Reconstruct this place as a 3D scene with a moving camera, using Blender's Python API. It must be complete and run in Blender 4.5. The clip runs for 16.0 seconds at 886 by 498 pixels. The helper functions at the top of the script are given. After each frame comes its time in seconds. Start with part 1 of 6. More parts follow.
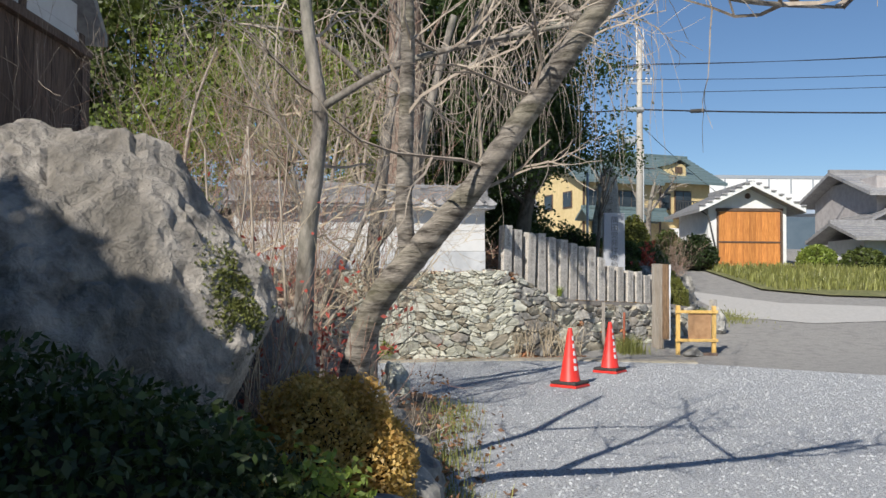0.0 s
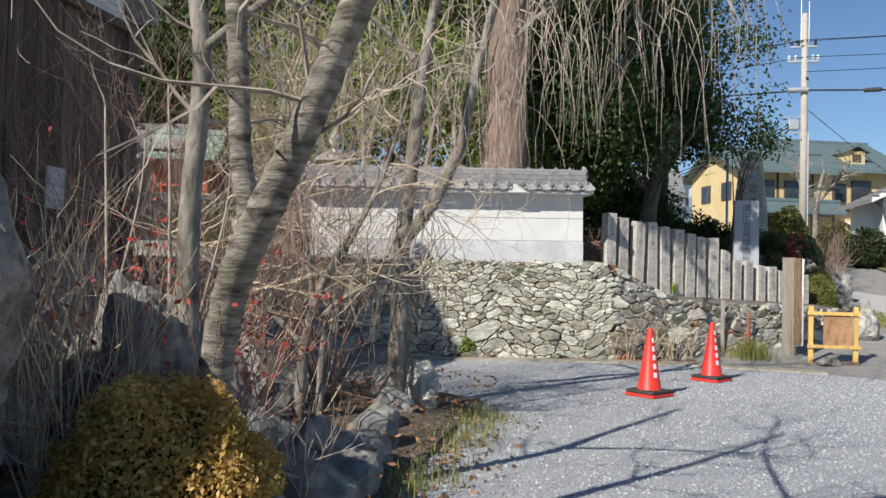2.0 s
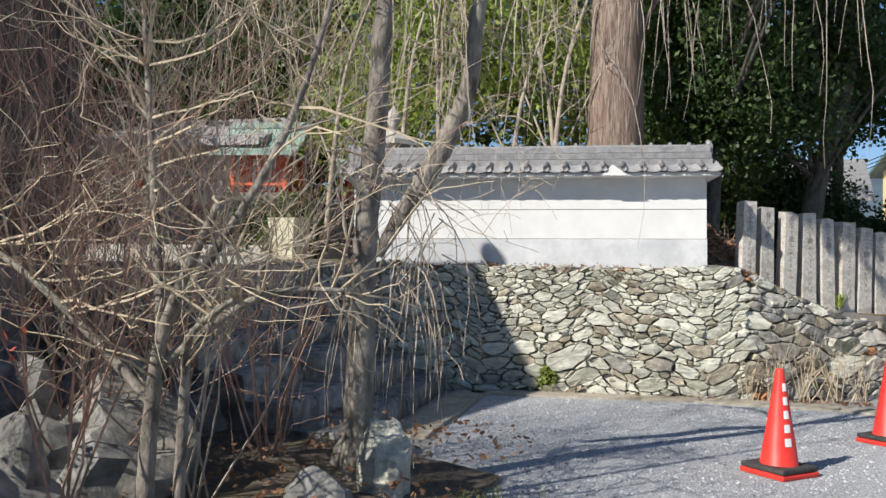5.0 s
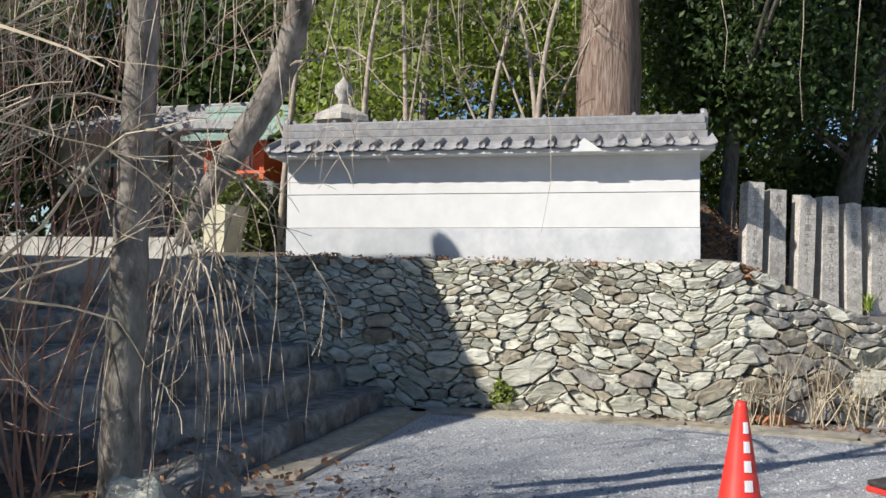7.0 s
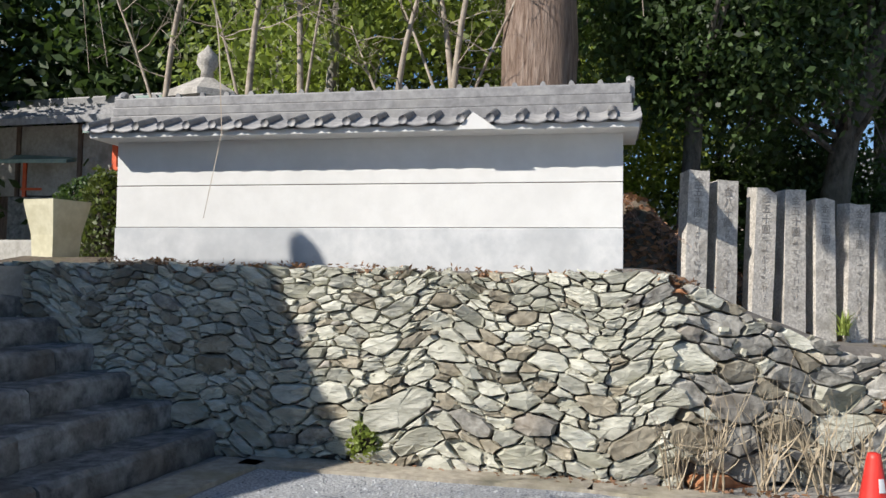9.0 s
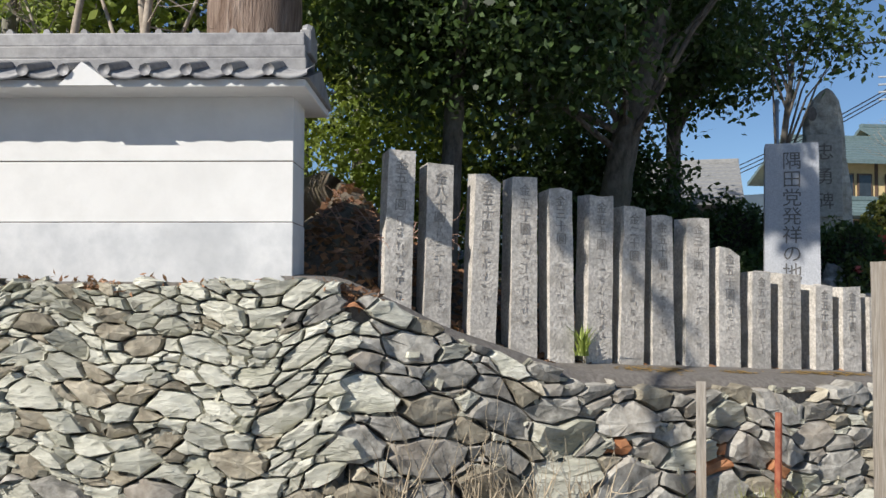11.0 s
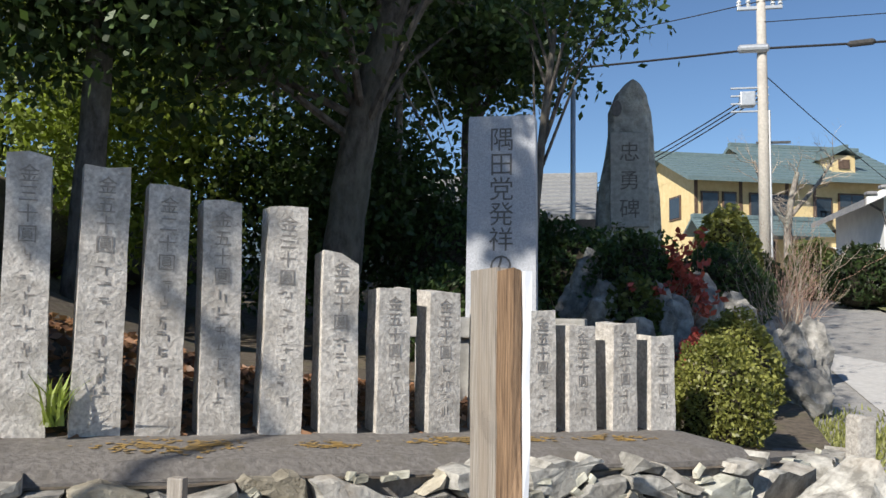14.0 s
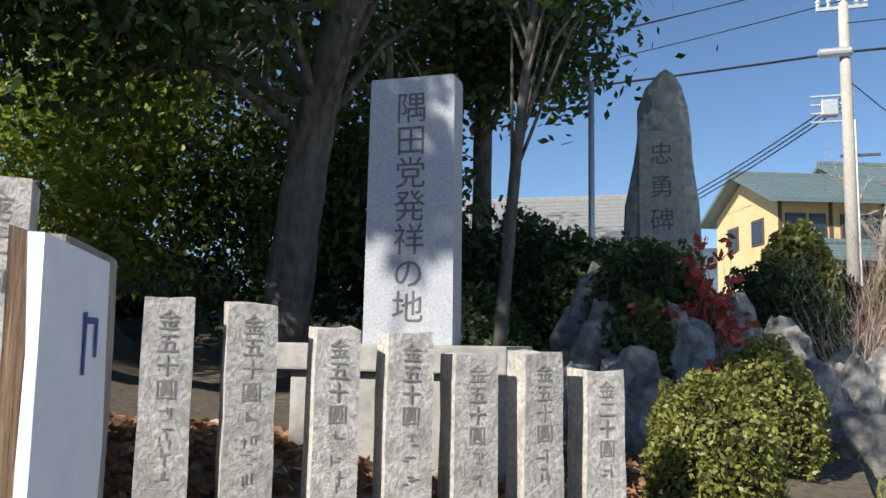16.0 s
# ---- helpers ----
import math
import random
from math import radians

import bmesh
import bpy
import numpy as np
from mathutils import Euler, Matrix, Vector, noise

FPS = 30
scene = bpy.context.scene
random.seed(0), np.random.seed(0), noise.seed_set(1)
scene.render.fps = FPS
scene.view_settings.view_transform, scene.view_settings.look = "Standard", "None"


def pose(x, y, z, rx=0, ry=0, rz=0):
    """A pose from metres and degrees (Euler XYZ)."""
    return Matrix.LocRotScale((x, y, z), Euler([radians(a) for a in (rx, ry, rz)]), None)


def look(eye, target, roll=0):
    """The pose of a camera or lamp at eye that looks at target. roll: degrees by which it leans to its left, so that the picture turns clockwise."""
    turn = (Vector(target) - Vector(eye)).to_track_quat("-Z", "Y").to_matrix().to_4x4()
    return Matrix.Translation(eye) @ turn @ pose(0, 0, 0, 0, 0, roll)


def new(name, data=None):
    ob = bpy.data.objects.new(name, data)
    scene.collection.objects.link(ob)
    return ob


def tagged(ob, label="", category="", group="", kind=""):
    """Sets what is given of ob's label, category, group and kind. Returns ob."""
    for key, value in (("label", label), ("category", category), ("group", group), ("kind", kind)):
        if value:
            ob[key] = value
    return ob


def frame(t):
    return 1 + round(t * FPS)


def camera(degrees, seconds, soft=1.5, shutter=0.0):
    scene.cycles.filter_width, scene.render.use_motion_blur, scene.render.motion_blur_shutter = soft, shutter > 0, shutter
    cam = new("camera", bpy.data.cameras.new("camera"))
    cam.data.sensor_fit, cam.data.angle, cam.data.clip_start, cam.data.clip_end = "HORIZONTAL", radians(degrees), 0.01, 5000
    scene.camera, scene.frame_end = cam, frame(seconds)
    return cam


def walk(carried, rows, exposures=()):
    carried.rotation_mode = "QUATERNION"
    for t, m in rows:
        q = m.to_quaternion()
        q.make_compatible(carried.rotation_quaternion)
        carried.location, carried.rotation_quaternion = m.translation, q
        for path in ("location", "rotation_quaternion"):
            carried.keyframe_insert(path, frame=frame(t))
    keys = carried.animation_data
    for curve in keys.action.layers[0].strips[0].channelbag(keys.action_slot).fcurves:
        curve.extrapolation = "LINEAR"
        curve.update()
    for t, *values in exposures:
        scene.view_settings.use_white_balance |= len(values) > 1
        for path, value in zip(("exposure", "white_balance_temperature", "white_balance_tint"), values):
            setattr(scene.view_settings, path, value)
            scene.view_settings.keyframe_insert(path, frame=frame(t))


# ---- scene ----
cam = camera(56.3, 16.0)
METRES, EYE, TILT, LEAN, TURN = 16.0, 1.4, 0.0, 0.0, 0.0
ROWS = [
    (0.0, 0.0, 0.0, 0.0, -0.02, 1.95, -0.5),
    (0.5, 0.022, 0.0074, -0.0011, 1.38, 1.46, -0.39),
    (1.0, 0.0436, 0.0214, -0.0006, 6.11, 1.6, -0.72),
    (1.5, 0.0604, 0.0477, -0.0008, 9.74, 0.99, -0.96),
    (2.0, 0.0758, 0.0743, -0.0028, 11.49, 1.43, -1.35),
    (2.5, 0.0866, 0.1041, -0.0024, 15.1, 1.59, -1.57),
    (3.0, 0.0905, 0.1391, -0.0011, 18.25, 1.02, -1.46),
    (3.5, 0.097, 0.1714, -0.0021, 19.66, 1.39, -1.61),
    (4.0, 0.1006, 0.2013, -0.0013, 21.75, 1.79, -1.53),
    (4.5, 0.1025, 0.232, 0.0009, 23.63, 1.67, -1.27),
    (5.0, 0.1094, 0.2676, -0.0005, 23.08, 1.65, -1.19),
    (7.5, 0.1416, 0.4217, 0.0018, 28.27, 1.41, -1.36),
    (8.0, 0.1454, 0.4606, 0.0028, 29.33, 1.99, -1.59),
    (10.5, 0.181, 0.6146, 0.0034, 20.14, 2.27, -1.12),
    (11.0, 0.1916, 0.6501, 0.0044, 17.46, 2.96, -0.87),
    (11.5, 0.2027, 0.6823, 0.0063, 15.31, 2.81, -0.62),
    (12.0, 0.2182, 0.7101, 0.0071, 12.82, 3.71, -0.55),
    (12.5, 0.2302, 0.7384, 0.0071, 13.1, 3.63, -0.38),
    (13.0, 0.247, 0.7616, 0.0069, 11.37, 3.53, -0.27),
    (13.5, 0.2685, 0.7862, 0.0077, 10.5, 4.82, -0.44),
    (14.0, 0.2832, 0.8125, 0.0085, 11.24, 4.43, -0.74),
    (14.5, 0.299, 0.8357, 0.0071, 11.8, 4.96, -1.0),
    (15.0, 0.3137, 0.8584, 0.0067, 12.21, 6.13, -1.06),
    (15.5, 0.3219, 0.8846, 0.0072, 14.74, 6.73, -1.15),
    (16.0, 0.3271, 0.9131, 0.0072, 17.4, 6.55, -1.0),
]
walk(cam, [(t, pose(0, 0, EYE, TILT, LEAN, TURN) @ pose(METRES * x, METRES * y, METRES * z, 90 + pitch, roll, yaw)) for t, x, y, z, yaw, pitch, roll in ROWS], exposures=[(0.0, -0.02), (3.0, 0.1), (5.0, 0.18), (8.0, 0.16), (10.5, 0.09), (13.0, 0.18), (16.0, 0.36)])

# ---- light ----
SUN_TRAVEL = Vector((0.42, 0.74, -0.62)).normalized()
world = bpy.data.worlds.new("world")
scene.world = world
world.use_nodes = True
wn = world.node_tree.nodes
sky = wn.new("ShaderNodeTexSky")
sky.sky_type, sky.sun_disc = "NISHITA", False
sky.sun_elevation = math.asin(-SUN_TRAVEL.z)
sky.sun_rotation = math.atan2(-SUN_TRAVEL.x, -SUN_TRAVEL.y)
sky.altitude = 400
sky.air_density, sky.dust_density, sky.ozone_density = 1.0, 0.0, 5.5
wn["Background"].inputs["Strength"].default_value = 0.095
world.node_tree.links.new(sky.outputs[0], wn["Background"].inputs["Color"])
sun = new("sun", bpy.data.lights.new("sun", "SUN"))
sun.data.energy, sun.data.angle, sun.data.color = 5.6, radians(0.55), (1.0, 0.95, 0.87)
sun.matrix_world = look((0, 0, 30), Vector((0, 0, 30)) + SUN_TRAVEL)


# ---- materials ----
def mat(name, c1, c2, scale=6.0, rough=0.8, bump=0.3, c3=None, big=0.7, vary=0.0, metal=0.0, stretch=(1, 1, 1), detail=8.0, spec=0.4, island=False, dist=0.02):
    """Two colours mixed by fine noise, a third one in larger stains, relief from the same noise, some spread from piece to piece."""
    m = bpy.data.materials.new(name)
    m.use_nodes = True
    nt = m.node_tree
    N, L = nt.nodes, nt.links
    b = N["Principled BSDF"]
    b.inputs["Roughness"].default_value, b.inputs["Metallic"].default_value = rough, metal
    b.inputs["Specular IOR Level"].default_value = spec
    geo = N.new("ShaderNodeTexCoord")
    mp = N.new("ShaderNodeMapping")
    mp.inputs["Scale"].default_value = stretch
    L.new(geo.outputs["Object"], mp.inputs["Vector"])
    inf = N.new("ShaderNodeObjectInfo")
    add = N.new("ShaderNodeVectorMath")
    mul = N.new("ShaderNodeVectorMath")
    mul.operation = "SCALE"
    mul.inputs["Scale"].default_value = 37.0
    L.new(inf.outputs["Random"], mul.inputs[0])
    L.new(mp.outputs[0], add.inputs[0])
    L.new(mul.outputs[0], add.inputs[1])
    n1 = N.new("ShaderNodeTexNoise")
    n1.inputs["Scale"].default_value, n1.inputs["Detail"].default_value, n1.inputs["Roughness"].default_value = scale, detail, 0.65
    L.new(add.outputs[0], n1.inputs["Vector"])
    r1 = N.new("ShaderNodeMapRange")
    r1.inputs[1].default_value, r1.inputs[2].default_value = 0.36, 0.64
    L.new(n1.outputs["Fac"], r1.inputs[0])
    mix = N.new("ShaderNodeMix")
    mix.data_type = "RGBA"
    mix.inputs[6].default_value, mix.inputs[7].default_value = (*c1, 1), (*c2, 1)
    L.new(r1.outputs[0], mix.inputs[0])
    out = mix.outputs[2]
    if c3:
        n2 = N.new("ShaderNodeTexNoise")
        n2.inputs["Scale"].default_value, n2.inputs["Detail"].default_value = scale * 0.17, 5.0
        L.new(add.outputs[0], n2.inputs["Vector"])
        r2 = N.new("ShaderNodeMapRange")
        r2.inputs[1].default_value, r2.inputs[2].default_value, r2.inputs[4].default_value = 0.5, 0.66, big
        L.new(n2.outputs["Fac"], r2.inputs[0])
        mx = N.new("ShaderNodeMix")
        mx.data_type = "RGBA"
        mx.inputs[7].default_value = (*c3, 1)
        L.new(r2.outputs[0], mx.inputs[0])
        L.new(out, mx.inputs[6])
        out = mx.outputs[2]
    if vary:
        hv = N.new("ShaderNodeHueSaturation")
        rv = N.new("ShaderNodeMapRange")
        rv.inputs[3].default_value, rv.inputs[4].default_value = 1 - vary, 1 + vary
        if island:
            gi = N.new("ShaderNodeNewGeometry")
            L.new(gi.outputs["Random Per Island"], rv.inputs[0])
        else:
            L.new(inf.outputs["Random"], rv.inputs[0])
        L.new(rv.outputs[0], hv.inputs["Value"])
        L.new(out, hv.inputs["Color"])
        out = hv.outputs[0]
    L.new(out, b.inputs["Base Color"])
    if bump:
        bp = N.new("ShaderNodeBump")
        bp.inputs["Strength"].default_value, bp.inputs["Distance"].default_value = bump, dist
        L.new(n1.outputs["Fac"], bp.inputs["Height"])
        L.new(bp.outputs[0], b.inputs["Normal"])
    return m


def leafmat(name, c1, c2, vary=0.5, trans=0.25, rough=0.5):
    m = mat(name, c1, c2, 3.0, rough, 0.0, vary=vary, island=True)
    nt = m.node_tree
    b = nt.nodes["Principled BSDF"]
    t = nt.nodes.new("ShaderNodeBsdfTranslucent")
    t.inputs["Color"].default_value = (c2[0] * 1.5, c2[1] * 1.6, c2[2], 1)
    ms = nt.nodes.new("ShaderNodeMixShader")
    ms.inputs[0].default_value = trans
    nt.links.new(b.outputs[0], ms.inputs[1])
    nt.links.new(t.outputs[0], ms.inputs[2])
    nt.links.new(ms.outputs[0], nt.nodes["Material Output"].inputs["Surface"])
    return m


GRAVEL = mat("gravel", (0.20, 0.205, 0.215), (0.62, 0.63, 0.645), 48, 0.9, 1.0, (0.38, 0.385, 0.39), 0.5, dist=0.015)
ASPHALT = mat("old_pavement", (0.24, 0.23, 0.215), (0.36, 0.345, 0.32), 30, 0.9, 0.3, (0.20, 0.19, 0.18), 0.6)
CONCRETE = mat("concrete", (0.30, 0.29, 0.26), (0.42, 0.40, 0.37), 14, 0.85, 0.3, (0.20, 0.19, 0.16), 0.7)
EARTH = mat("earth", (0.07, 0.055, 0.04), (0.17, 0.135, 0.10), 18, 0.95, 0.8, (0.13, 0.12, 0.06), 0.5)
LEDGE = mat("ledge_mortar", (0.125, 0.112, 0.10), (0.215, 0.195, 0.175), 35, 0.95, 0.5, (0.14, 0.125, 0.105), 0.7)
GRASSY = mat("grassy_soil", (0.10, 0.11, 0.04), (0.22, 0.22, 0.09), 8, 0.95, 0.6, (0.26, 0.24, 0.12), 0.5)
STONE = mat("wall_stone", (0.42, 0.41, 0.335), (0.71, 0.695, 0.595), 9, 0.85, 1.0, (0.30, 0.295, 0.215), 0.6, vary=0.22, dist=0.05, detail=12, stretch=(0.6, 1, 1.7))
STONE_DARK = mat("dark_wall_stone", (0.17, 0.16, 0.14), (0.46, 0.44, 0.395), 11, 0.85, 1.0, (0.30, 0.24, 0.18), 0.5, vary=0.3)
STONE_TAN = mat("tan_wall_stone", (0.26, 0.225, 0.165), (0.50, 0.45, 0.35), 9, 0.85, 0.9, (0.20, 0.175, 0.13), 0.7, vary=0.3, dist=0.05)
STONE_RUST = mat("rusty_stone", (0.35, 0.14, 0.06), (0.50, 0.24, 0.12), 9, 0.85, 0.5)
CHIPS = mat("stone_chip", (0.24, 0.23, 0.18), (0.52, 0.50, 0.41), 14, 0.85, 0.6, vary=0.45, island=True)
ROCK = mat("garden_rock", (0.11, 0.105, 0.095), (0.40, 0.38, 0.345), 7, 0.85, 0.8, (0.14, 0.135, 0.125), 0.7, vary=0.12, dist=0.05)
BOULDER = mat("boulder_rock", (0.17, 0.155, 0.135), (0.54, 0.49, 0.43), 6.5, 0.85, 1.0, (0.16, 0.145, 0.12), 0.8, dist=0.10, detail=15)
GRANITE = mat("pillar_granite", (0.36, 0.33, 0.295), (0.66, 0.62, 0.56), 48, 0.85, 0.7, (0.30, 0.275, 0.24), 0.65, vary=0.14, dist=0.012)
STELE = mat("blue_granite", (0.30, 0.31, 0.33), (0.50, 0.51, 0.54), 130, 0.6, 0.15, (0.38, 0.39, 0.41), 0.4, dist=0.004)
SLATE = mat("slab_stone", (0.10, 0.10, 0.095), (0.32, 0.31, 0.285), 7, 0.75, 0.6, (0.20, 0.17, 0.13), 0.6, dist=0.03)
# dark colour painted in for the shade inside cut grooves and hollows
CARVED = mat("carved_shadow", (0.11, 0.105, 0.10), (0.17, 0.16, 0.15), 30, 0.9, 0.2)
CARVED_SOFT = mat("worn_carving", (0.24, 0.22, 0.195), (0.36, 0.33, 0.30), 40, 0.9, 0.2)
PLASTER = mat("white_plaster", (0.67, 0.66, 0.64), (0.73, 0.72, 0.70), 5, 0.85, 0.08, (0.61, 0.60, 0.58), 0.45)
PLINTH_PL = mat("grey_render", (0.52, 0.53, 0.54), (0.66, 0.66, 0.66), 5, 0.85, 0.15, (0.40, 0.41, 0.42), 0.7)
TILE = mat("grey_roof_tile", (0.20, 0.195, 0.20), (0.33, 0.325, 0.325), 12, 0.5, 0.2, (0.37, 0.36, 0.34), 0.5, vary=0.15)
STEPSTONE = mat("step_stone", (0.10, 0.098, 0.095), (0.37, 0.36, 0.34), 7, 0.85, 0.9, (0.12, 0.10, 0.08), 0.8, vary=0.18, dist=0.04, detail=12)
WOODDARK = mat("dark_weathered_wood", (0.08, 0.055, 0.042), (0.21, 0.15, 0.118), 14, 0.8, 0.5, (0.055, 0.038, 0.03), 0.5, stretch=(3, 3, 0.25), vary=0.25)
WOODGREY = mat("grey_weathered_wood", (0.22, 0.19, 0.16), (0.42, 0.38, 0.33), 18, 0.85, 0.5, (0.30, 0.24, 0.18), 0.6, stretch=(5, 5, 0.25))
WOODBARE = mat("split_brown_wood", (0.10, 0.06, 0.035), (0.34, 0.22, 0.13), 18, 0.8, 0.4, (0.10, 0.06, 0.035), 0.6, stretch=(4, 4, 0.3))
WHITEPAINT = mat("white_paint", (0.74, 0.76, 0.80), (0.82, 0.83, 0.85), 8, 0.6, 0.05, (0.66, 0.67, 0.70), 0.4)
BLUEINK = mat("blue_ink", (0.03, 0.06, 0.22), (0.06, 0.10, 0.32), 20, 0.7, 0.0)
ORANGEWOOD = mat("orange_stained_wood", (0.42, 0.15, 0.035), (0.66, 0.28, 0.075), 9, 0.65, 0.2, (0.34, 0.12, 0.04), 0.5, stretch=(4, 4, 0.3), vary=0.15)
YELLOWWOOD = mat("yellow_timber", (0.66, 0.40, 0.11), (0.78, 0.52, 0.18), 12, 0.6, 0.1, stretch=(2, 2, 0.4))
CONE_RED = mat("red_cone_plastic", (0.72, 0.035, 0.025), (0.80, 0.05, 0.035), 6, 0.45, 0.02, (0.66, 0.045, 0.04), 0.5)
RUBBER = mat("black_rubber", (0.03, 0.03, 0.03), (0.07, 0.065, 0.06), 20, 0.8, 0.2)
REFLECT = mat("white_cone_label", (0.74, 0.72, 0.70), (0.82, 0.80, 0.80), 20, 0.5, 0.0)
BARK = mat("grey_bark", (0.10, 0.085, 0.07), (0.36, 0.32, 0.275), 12, 0.9, 0.9, (0.30, 0.30, 0.24), 0.6, stretch=(1, 1, 0.5), dist=0.03)
BARK_LEAN = mat("banded_bark", (0.065, 0.055, 0.045), (0.40, 0.355, 0.30), 9, 0.9, 0.9, (0.19, 0.18, 0.10), 0.55, stretch=(0.7, 0.7, 3.2), dist=0.03)
BARK_DARK = mat("dark_wood_bark", (0.05, 0.043, 0.036), (0.17, 0.15, 0.13), 12, 0.9, 0.9, (0.12, 0.12, 0.09), 0.5, stretch=(1, 1, 0.5), dist=0.03)
CEDAR = mat("cedar_bark", (0.16, 0.10, 0.07), (0.42, 0.32, 0.26), 12, 0.9, 1.0, (0.20, 0.14, 0.11), 0.6, stretch=(2.5, 2.5, 0.25), dist=0.06)
TWIG = mat("bare_twig", (0.26, 0.21, 0.165), (0.48, 0.41, 0.33), 10, 0.85, 0.2)
TWIG_RED = mat("reddish_twig", (0.26, 0.15, 0.11), (0.44, 0.28, 0.21), 10, 0.85, 0.2)
TWIG_PALE = mat("pale_dry_stem", (0.36, 0.29, 0.20), (0.56, 0.47, 0.34), 10, 0.85, 0.2)
LEAF_DARK = leafmat("dark_evergreen_leaf", (0.028, 0.05, 0.016), (0.07, 0.112, 0.034), 0.6, 0.28)
LEAF_MID = leafmat("mid_green_leaf", (0.05, 0.07, 0.018), (0.115, 0.14, 0.036))
LEAF_LIGHT = leafmat("yellow_green_leaf", (0.13, 0.18, 0.035), (0.26, 0.31, 0.07), trans=0.35)
LEAF_HEDGE = leafmat("azalea_leaf", (0.022, 0.038, 0.013), (0.05, 0.076, 0.022))
LEAF_ROUND = leafmat("trimmed_bush_leaf", (0.12, 0.13, 0.03), (0.24, 0.24, 0.06), trans=0.2)
LEAF_BROWN = leafmat("bronze_azalea_leaf", (0.34, 0.19, 0.06), (0.58, 0.42, 0.15), 0.45, 0.3)
LEAF_RED = leafmat("red_nandina_leaf", (0.28, 0.04, 0.03), (0.46, 0.11, 0.085))
LEAF_DRY = leafmat("dry_leaf", (0.16, 0.08, 0.045), (0.36, 0.20, 0.11), trans=0.1)
GRASS = leafmat("grass_blade", (0.17, 0.18, 0.05), (0.31, 0.31, 0.11))
MOSS = leafmat("moss", (0.09, 0.10, 0.025), (0.16, 0.17, 0.05), trans=0.1)
ROOF_GREEN = mat("green_grey_tile_roof", (0.10, 0.15, 0.155), (0.16, 0.215, 0.22), 10, 0.5, 0.2, (0.13, 0.18, 0.18), 0.5)
WALL_YELLOW = mat("cream_house_wall", (0.62, 0.48, 0.24), (0.72, 0.57, 0.31), 4, 0.85, 0.1, (0.58, 0.44, 0.22), 0.5)
TRIM_BROWN = mat("brown_timber_trim", (0.08, 0.05, 0.035), (0.15, 0.10, 0.07), 9, 0.7, 0.1)
GLASS = mat("window_glass", (0.02, 0.025, 0.03), (0.04, 0.05, 0.06), 2, 0.06, 0.0, spec=0.8)
POLE_CONC = mat("pole_concrete", (0.40, 0.37, 0.32), (0.52, 0.48, 0.42), 14, 0.85, 0.15, (0.36, 0.33, 0.29), 0.5)
METAL = mat("grey_metal", (0.42, 0.44, 0.46), (0.55, 0.57, 0.58), 20, 0.45, 0.05, metal=0.6)
METAL_DARK = mat("dark_metal", (0.07, 0.07, 0.07), (0.13, 0.13, 0.125), 20, 0.5, 0.05, metal=0.5)
CABLE = mat("cable_rubber", (0.015, 0.015, 0.016), (0.03, 0.03, 0.032), 9, 0.6, 0.0)
VERMILION = mat("vermilion_paint", (0.62, 0.09, 0.03), (0.74, 0.14, 0.05), 6, 0.6, 0.05)
COPPER = mat("verdigris_copper", (0.20, 0.29, 0.25), (0.31, 0.40, 0.35), 8, 0.6, 0.2, (0.16, 0.23, 0.20), 0.5)
WHITEWALL = mat("far_white_wall", (0.68, 0.68, 0.66), (0.78, 0.78, 0.76), 3, 0.85, 0.05)
ROOF_PALE = mat("pale_grey_roof", (0.20, 0.20, 0.20), (0.28, 0.28, 0.275), 10, 0.6, 0.2)
HILLMAT = mat("far_wooded_hill", (0.055, 0.085, 0.11), (0.085, 0.115, 0.14), 0.03, 0.95, 0.0, (0.10, 0.13, 0.16), 0.5)
RUSTPIPE = mat("rusty_metal", (0.28, 0.07, 0.04), (0.40, 0.14, 0.08), 16, 0.8, 0.2)
OCHRE = mat("ochre_stain", (0.20, 0.15, 0.08), (0.42, 0.26, 0.07), 22, 0.9, 0.2)


# ---- helpers of the scene ----
def link(name, bm, material, parent=None, label="", smooth=False):
    me = bpy.data.meshes.new(name)
    if not isinstance(bm, tuple):
        bm.normal_update()
        bm.to_mesh(me)
        bm.free()
    else:
        me.from_pydata(bm[0], [], bm[1])
        me.update()
    me.materials.append(material)
    if smooth:
        me.shade_smooth()
    ob = new(name, me)
    if parent:
        ob.parent = parent
    if label:
        ob["label"] = label
    return ob


part = link


def thing(name, label, category, m, group="", kind=""):
    ob = tagged(new(name), label, category, group, kind)
    ob.empty_display_size = 0.1
    ob.matrix_world = m
    return ob


def box(x0, x1, y0, y1, z0, z1, bevel=0.0, bm=None, jitter=0.0, rng=None):
    bm2 = bmesh.new()
    bmesh.ops.create_cube(bm2, size=1.0)
    for v in bm2.verts:
        v.co = ((x0 + x1) / 2 + v.co.x * (x1 - x0), (y0 + y1) / 2 + v.co.y * (y1 - y0), (z0 + z1) / 2 + v.co.z * (z1 - z0))
        if jitter:
            v.co += Vector([rng.uniform(-jitter, jitter) for _ in range(3)])
    if bevel:
        bmesh.ops.bevel(bm2, geom=bm2.edges[:], offset=bevel, segments=2, affect="EDGES", profile=0.6)
    if bm is None:
        return bm2
    tmp = bpy.data.meshes.new("t")
    bm2.to_mesh(tmp)
    bm2.free()
    bm.from_mesh(tmp)
    bpy.data.meshes.remove(tmp)
    return bm


